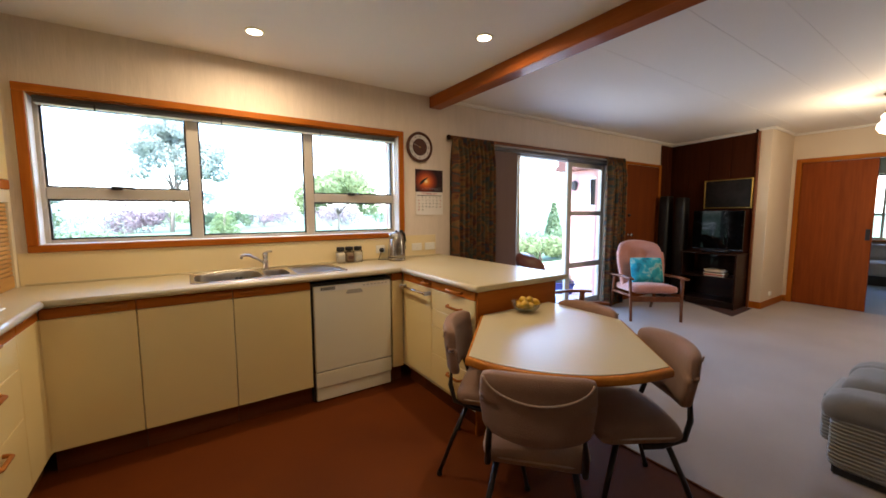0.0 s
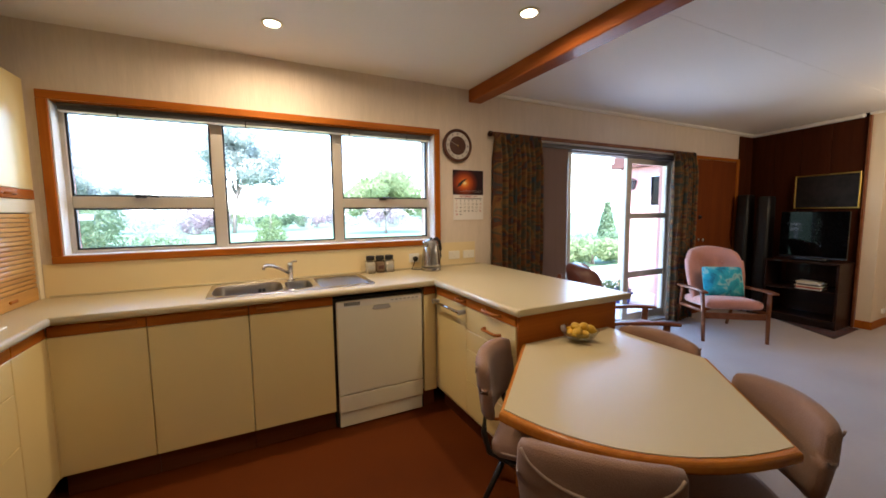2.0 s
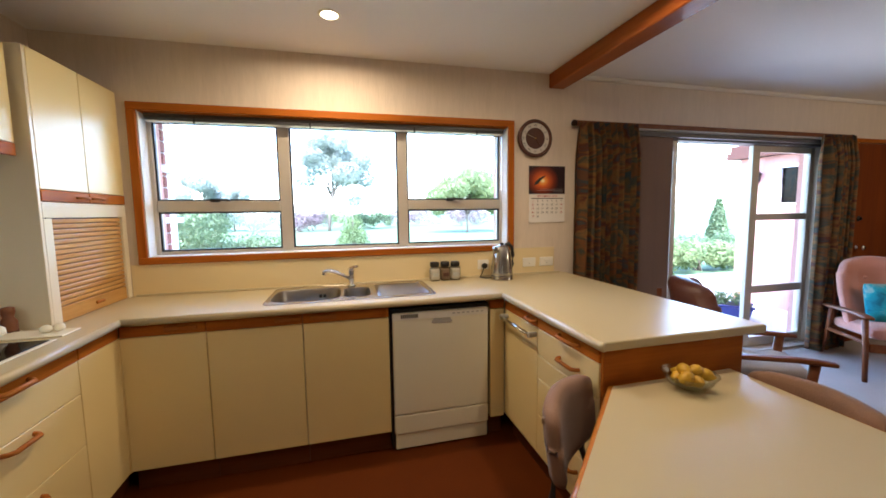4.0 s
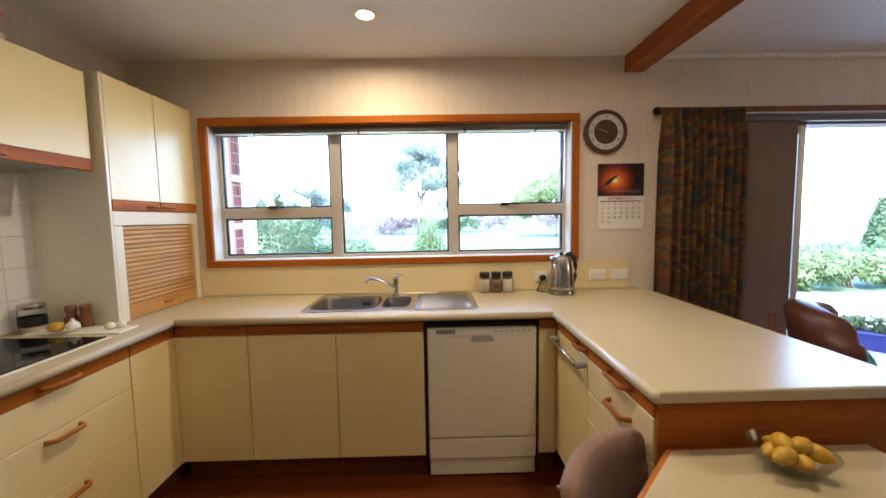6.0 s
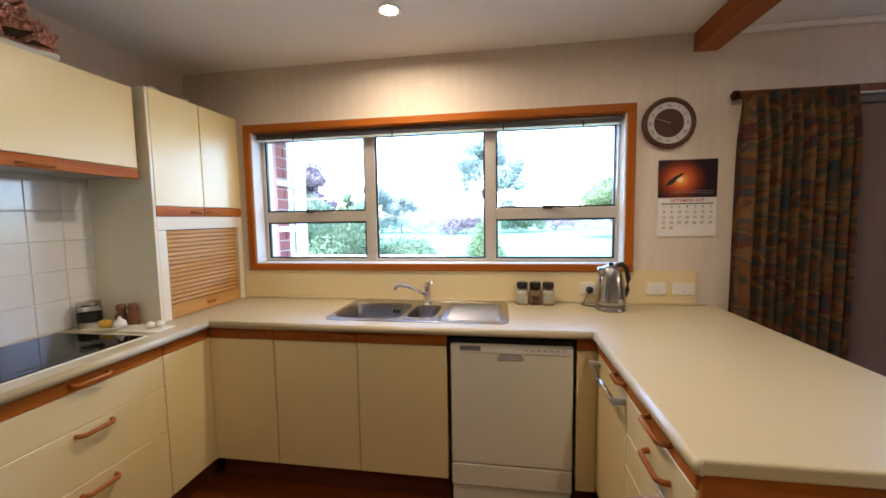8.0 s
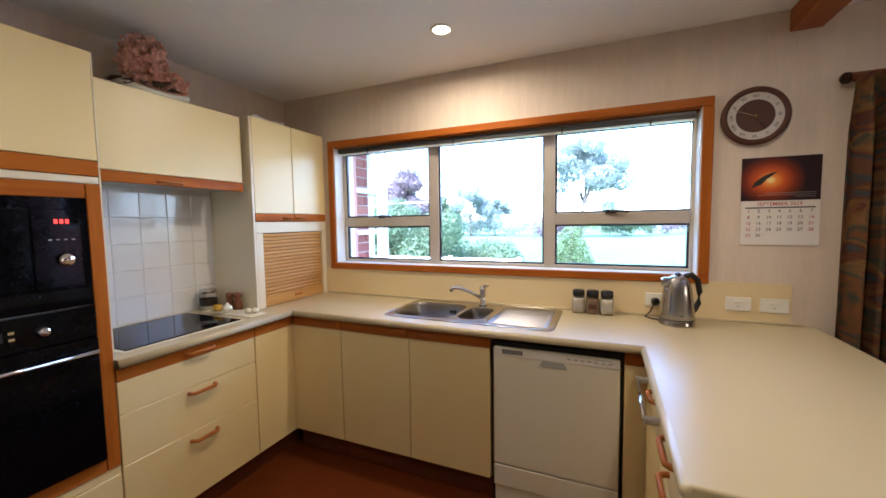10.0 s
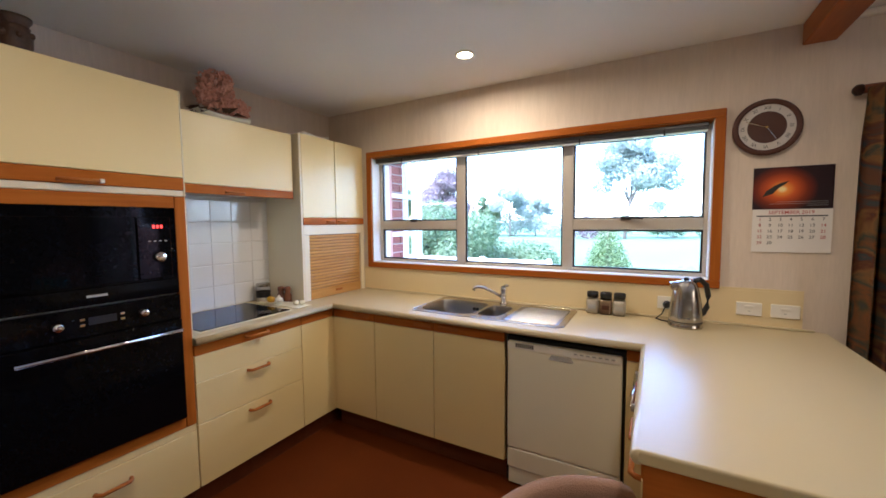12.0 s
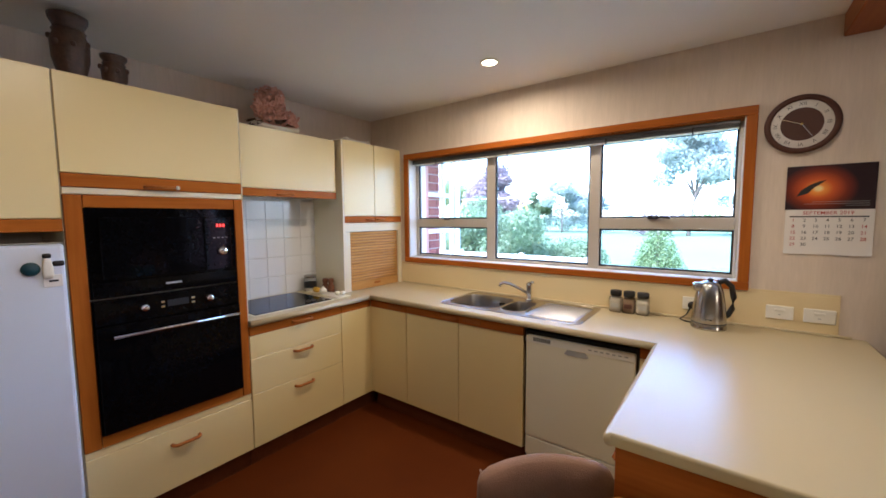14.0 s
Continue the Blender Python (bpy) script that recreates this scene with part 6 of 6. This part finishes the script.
def foliage(blobs, count, size, seed, squash=1.0):
    """Thousands of small leaves scattered through overlapping clumps."""
    r = np.random.RandomState(seed)
    w = np.array([b[3] ** 2 for b in blobs])
    pick = r.choice(len(blobs), count, p=w / w.sum())
    cen = np.array([b[:3] for b in blobs])[pick]
    rad = np.array([b[3] for b in blobs])[pick]
    d = r.normal(size=(count, 3))
    d /= np.linalg.norm(d, axis=1)[:, None]
    p = cen + d * (rad * r.uniform(0.55, 1.08, count) ** 0.7)[:, None] * np.array([1, 1, squash])
    u = r.normal(size=(count, 3))
    u -= 0.5 * d * (u * d).sum(1)[:, None]
    u /= np.linalg.norm(u, axis=1)[:, None]
    v = np.cross(u, d + 0.3 * r.normal(size=(count, 3)))
    v /= np.linalg.norm(v, axis=1)[:, None]
    s = size * r.uniform(0.6, 1.4, count)[:, None]
    q = np.stack([p - u * s, p - v * s * 0.45, p + u * s, p + v * s * 0.45], 1).reshape(-1, 3)
    me = bpy.data.meshes.new("leaves")
    me.from_pydata(q.tolist(), [], np.arange(count * 4).reshape(-1, 4).tolist())
    return me


def leafy(name, me, mat, parent):
    me.materials.append(mat)
    o = new(name, me)
    o.parent = parent
    return o


def tree(x, y, h, spread, mat, seed, label, count=3500, leaf=0.16, trunk=0.45, lean=0.0, more=()):
    r = random.Random(seed)
    t = thing("tree", (x, y, GR), label=label, category="tree")
    zt = h * trunk
    rad = 0.019 * h
    bm = tube([(0, 0, -0.05), (lean * 0.3, 0.05, zt * 0.5), (lean, 0, zt), (lean * 1.2, 0.05, h * 0.75)], rad, 9, taper=rad * 0.3)
    blobs = []
    for i in range(9):
        a = i * 2.4 + r.uniform(-0.4, 0.4)
        z = zt + (h - zt) * r.uniform(0.15, 0.85)
        d = spread * r.uniform(0.45, 0.95) * (1.15 - 0.6 * (z - zt) / (h - zt))
        e = Vector((lean + d * math.cos(a), d * math.sin(a), z))
        tube([(lean * 0.8, 0, zt * r.uniform(0.75, 1.05)), (e.x * 0.5, e.y * 0.5, (zt + z) / 2), tuple(e)], rad * 0.4, 6, bm=bm, taper=rad * 0.1)
        blobs.append((*e, spread * r.uniform(0.28, 0.48)))
        blobs.append((e.x * 0.6 + r.uniform(-.3, .3), e.y * 0.6, z + r.uniform(0, 0.15) * h, spread * r.uniform(0.2, 0.38)))
    for x_, y_, z_, r_ in more:
        tube([(lean * 0.9, 0, zt * 0.9), (x_ * 0.6, y_ * 0.6, (zt + z_) / 2), (x_, y_, z_)], rad * 0.3, 6, bm=bm, taper=rad * 0.08)
        blobs.append((x_, y_, z_, r_))
    part("trunk", bm, BARK, t, smooth=True)
    leafy("crown", foliage(blobs, count, leaf, seed, 0.75), mat, t)
    return t


def shrub(x, y, w, d, h, mat, seed, label, count=2500, leaf=0.06, name="bush", dome=0.0):
    r = random.Random(seed)
    t = thing(name, (x, y, GR), label=label, category="bush")
    blobs = []
    for k in range(20):
        u = r.uniform(-0.08, 0.08) - 0.95 + k * 0.1
        blobs.append((u * w * 0.45, r.uniform(-d, d) * 0.42, h * r.uniform(0.22, 0.80) * (1 - dome * u * u), min(h, d) * r.uniform(0.20, 0.34)))
    bm = bmesh.new()
    for i in range(6):
        b = blobs[i]
        tube([(b[0] * 0.3, b[1] * 0.3, -0.03), (b[0] * 0.8, b[1] * 0.8, b[2])], 0.03, 6, bm=bm, taper=0.01)
    part("stems", bm, BARK, t)
    leafy("crown", foliage(blobs, count, leaf, seed, 1.0), mat, t)
    return t


def conifer(x, y, h, w, mat, seed, label, count=3000, leaf=0.05):
    t = thing("conifer", (x, y, GR), label=label, category="tree")
    part("trunk", tube([(0, 0, -0.03), (0, 0, h * 0.9)], 0.05, 8, taper=0.01), BARK, t)
    blobs = []
    for i in range(14):
        s = i / 13
        rr = w / 2 * (1 - s) ** 0.95 + 0.02
        for k in range(1 if s > 0.8 else 6):
            a = k * 1.05 + i * 0.6
            blobs.append((0.6 * rr * math.cos(a), 0.6 * rr * math.sin(a), 0.1 * h + s * 0.86 * h, rr * 0.45))
    leafy("crown", foliage(blobs, count, leaf, seed, 1.2), mat, t)
    return t


conifer(1.86, 5.5, 2.12, 1.45, LEAF_CONE, 3, "small clipped cone-shaped conifer on the lawn", 22000, 0.023)
shrub(-2.0, 7.0, 4.4, 2.6, 2.25, LEAF, 5, "broad leafy evergreen bush beyond the rail", 40000, 0.045, dome=0.25)
tree(0.0, 40.0, 10.2, 3.7, LEAF_HAZY, 11, "tall open gum tree on the lawn", 24000, 0.14, 0.42, 0.5, ((-2.2, 0.3, 5.6, 1.2), (-0.8, -0.5, 7.0, 1.6), (1.4, 0.6, 8.4, 1.5), (3.4, -0.3, 7.4, 1.6), (4.0, 0.4, 5.6, 1.3), (2.9, 0.2, 3.2, 0.9), (1.6, 0.0, 5.6, 1.4)))
tree(12.4, 30.0, 5.6, 3.5, LEAF_LIGHT, 12, "broad light green tree across the lawn", 20000, 0.14, 0.33, 0.0, ((-2.7, 0.2, 2.3, 1.0), (2.8, -0.3, 2.3, 1.1), (-1.4, 0.5, 3.3, 1.4), (1.5, -0.2, 3.4, 1.4), (0.1, 0.3, 4.1, 1.3)))
tree(-15.7, 30.0, 7.3, 2.7, LEAF_RED, 13, "dark copper-leaved tree by the lawn", 13000, 0.16, 0.26, 0.0, ((-1.5, 0, 3.6, 1.3), (1.3, 0, 3.2, 1.3), (0.6, 0, 6.3, 1.3)))
tree(-10.8, 46.0, 5.0, 2.2, LEAF_HAZY, 14, "thin pale tree behind the bush", 5000, 0.15)
tree(-13.2, 43.0, 5.9, 2.3, LEAF_HAZY, 15, "pale open-crowned tree beyond the bush", 7000, 0.15)
tree(-16.8, 44.0, 5.2, 2.2, LEAF, 16, "round green tree beyond the bush", 7000, 0.15, 0.25)
tree(-27.0, 40.0, 6.6, 2.8, LEAF_LIGHT, 17, "light green tree beside the copper tree", 9000, 0.16, 0.25)
for i, (x, y, w, h, m) in enumerate(((-2.5, 40, 4, 2.6, LEAF_RED), (5, 46, 5, 2.4, LEAF), (10, 50, 6, 2.6, LEAF_RED), (-8, 44, 6, 3.2, LEAF_HAZY), (18, 48, 6, 2.8, LEAF_RED), (26, 46, 6, 3.0, LEAF), (0.5, 55, 6, 2.8, LEAF_LIGHT), (14, 58, 8, 3.4, LEAF_HAZY), (34, 44, 8, 3.2, LEAF), (-16, 48, 8, 4, LEAF), (24, 60, 8, 4, LEAF_HAZY), (42, 50, 9, 4, LEAF_LIGHT), (-13.4, 47, 6, 3.9, LEAF_HAZY), (-24, 46, 8, 4.4, LEAF), (-20, 38, 6, 3.6, LEAF_HAZY))):
    shrub(x, y, w, w * 0.6, h, m, 30 + i, "distant rounded garden shrub beyond the lawn", 2600, 0.13)
conifer(21.3, 13.5, 3.0, 1.1, LEAF, 7, "slim dark cypress in the garden", 3500, 0.10)
for i, (x, y, w) in enumerate(((7.4, 5.9, 1.5), (8.9, 6.0, 1.5), (10.4, 5.9, 1.5), (11.9, 6.0, 1.5), (13.4, 6.0, 1.6), (14.9, 6.1, 1.6))):
    shrub(x, y, w, 0.9, 0.85, LEAF_LIGHT, 60 + i, "low leafy green border plant", 2600, 0.06)
for i, (x, y, w) in enumerate(((14.5, 9.5, 2.6), (11.5, 10.0, 2.4), (17.5, 9.8, 2.6))):
    shrub(x, y, w, 1.2, 0.75, LEAF, 80 + i, "low clipped green shrub on the lawn", 2600, 0.05)

# blue trough of flowers on the path
BLUEPOT = material("blue_glazed_trough", (0.03, 0.035, 0.16), (0.022, 0.025, 0.12), 0.35, 0, 6, 80, 1)
SOIL = material("potting_soil", (0.04, 0.028, 0.02), (0.025, 0.018, 0.012), 0.95, 0, 20, 120, 1.3, 0.6)
tr = thing("flower_trough", (7.62, 2.0, GR + 0.03), -50, label="blue trough planter with yellow, orange and purple flowers", category="planter")
trough = box(-0.40, -0.17, 0.0, 0.40, 0.17, 0.22, 0.012)
for v in trough.verts:
    v.co.x *= 0.86 + 0.6 * v.co.z
    v.co.y *= 0.86 + 0.6 * v.co.z
part("trough", trough, BLUEPOT, tr)
part("rim", tube([(-0.41, -0.18, 0.222), (0.41, -0.18, 0.222), (0.41, 0.18, 0.222), (-0.41, 0.18, 0.222)], 0.018, 8, closed=True), BLUEPOT, tr, smooth=True)
part("soil", box(-0.39, -0.16, 0.2195, 0.39, 0.16, 0.228), SOIL, tr)
rf = random.Random(21)
leafy("foliage", foliage([(rf.uniform(-0.34, 0.34), rf.uniform(-0.12, 0.12), rf.uniform(0.26, 0.36), rf.uniform(0.06, 0.11)) for _ in range(18)], 900, 0.03, 22), LEAF_LIGHT, tr)
PETALS = [material(n_, c_, None, 0.7) for n_, c_ in (("yellow_petal", (0.75, 0.50, 0.03)), ("orange_petal", (0.75, 0.22, 0.03)), ("violet_petal", (0.22, 0.10, 0.35)))]
for i in range(24):
    fl_ = bmesh.new()
    c_ = Vector((rf.uniform(-0.36, 0.36), rf.uniform(-0.15, 0.15), rf.uniform(0.36, 0.47)))
    hub = fl_.verts.new(c_)
    ring_ = [fl_.verts.new(c_ + Vector(((0.034 if k % 2 else 0.018) * math.cos(k * 0.628), (0.034 if k % 2 else 0.018) * math.sin(k * 0.628), 0.012))) for k in range(10)]
    for k in range(10):
        fl_.faces.new((hub, ring_[k], ring_[(k + 1) % 10]))
    part("flower", fl_, PETALS[i % 3], tr)

# play swing far on the lawn
YELLOW = material("yellow_paint", (0.65, 0.42, 0.04), (0.55, 0.34, 0.03), 0.4)
sw = thing("swing_frame", (-9.9, 20.0, GR), label="yellow and red metal swing frame on the lawn", category="swing")
for x in (-2.25, 2.25):
    for k in (-1, 1):
        part("leg", tube([(x + 0.95 * k, 0.7 * k, 0), (x, 0, 3.15)], 0.04, 8), YELLOW, sw)
    part("cross_bar", tube([(x - 0.55, -0.4, 1.3), (x + 0.55, 0.4, 1.3)], 0.03, 8), REDINK, sw)
part("top_bar", tube([(-2.25, 0, 3.15), (2.25, 0, 3.15)], 0.03, 8), PLASTIC, sw)
for x in (-0.7, 0.7):
    part("rope", tube([(x - 0.2, 0, 3.15), (x - 0.2, 0, 0.5), (x + 0.2, 0, 0.5), (x + 0.2, 0, 3.15)], 0.010, 6), BLACK, sw)

# ---- wall tiles above the cooktop, one by one ----
ts = thing("tile_splashback", (0.001, -1.12, TOP), label="white glazed wall tiles behind the cooktop", category="tiles")
part("grout_bed", box(0.0005, -1.570, TOP, 0.004, -0.692, 1.735), GROUT, ts, place=True)
tile = box(0.0, -0.0735, 0.002, 0.0075, 0.0735, 0.1485, 0.0025)
tile_me = mesh_of(tile, "tile", TILE)
for j in range(6):
    for i in range(6):
        z = TOP + 0.004 + j * 0.150
        if z + 0.15 > 1.86 or (j == 5):
            continue
        o = new("tile", tile_me)
        o.parent = ts
        o.matrix_basis = pose(0.0015, -1.495 + 0.148 * i + 1.12, z - TOP)

# clear glass lets the daylight through
for o in bpy.data.objects:
    if o.type == "MESH" and o.data.materials and o.data.materials[0] is CLEAR:
        o.visible_shadow = False
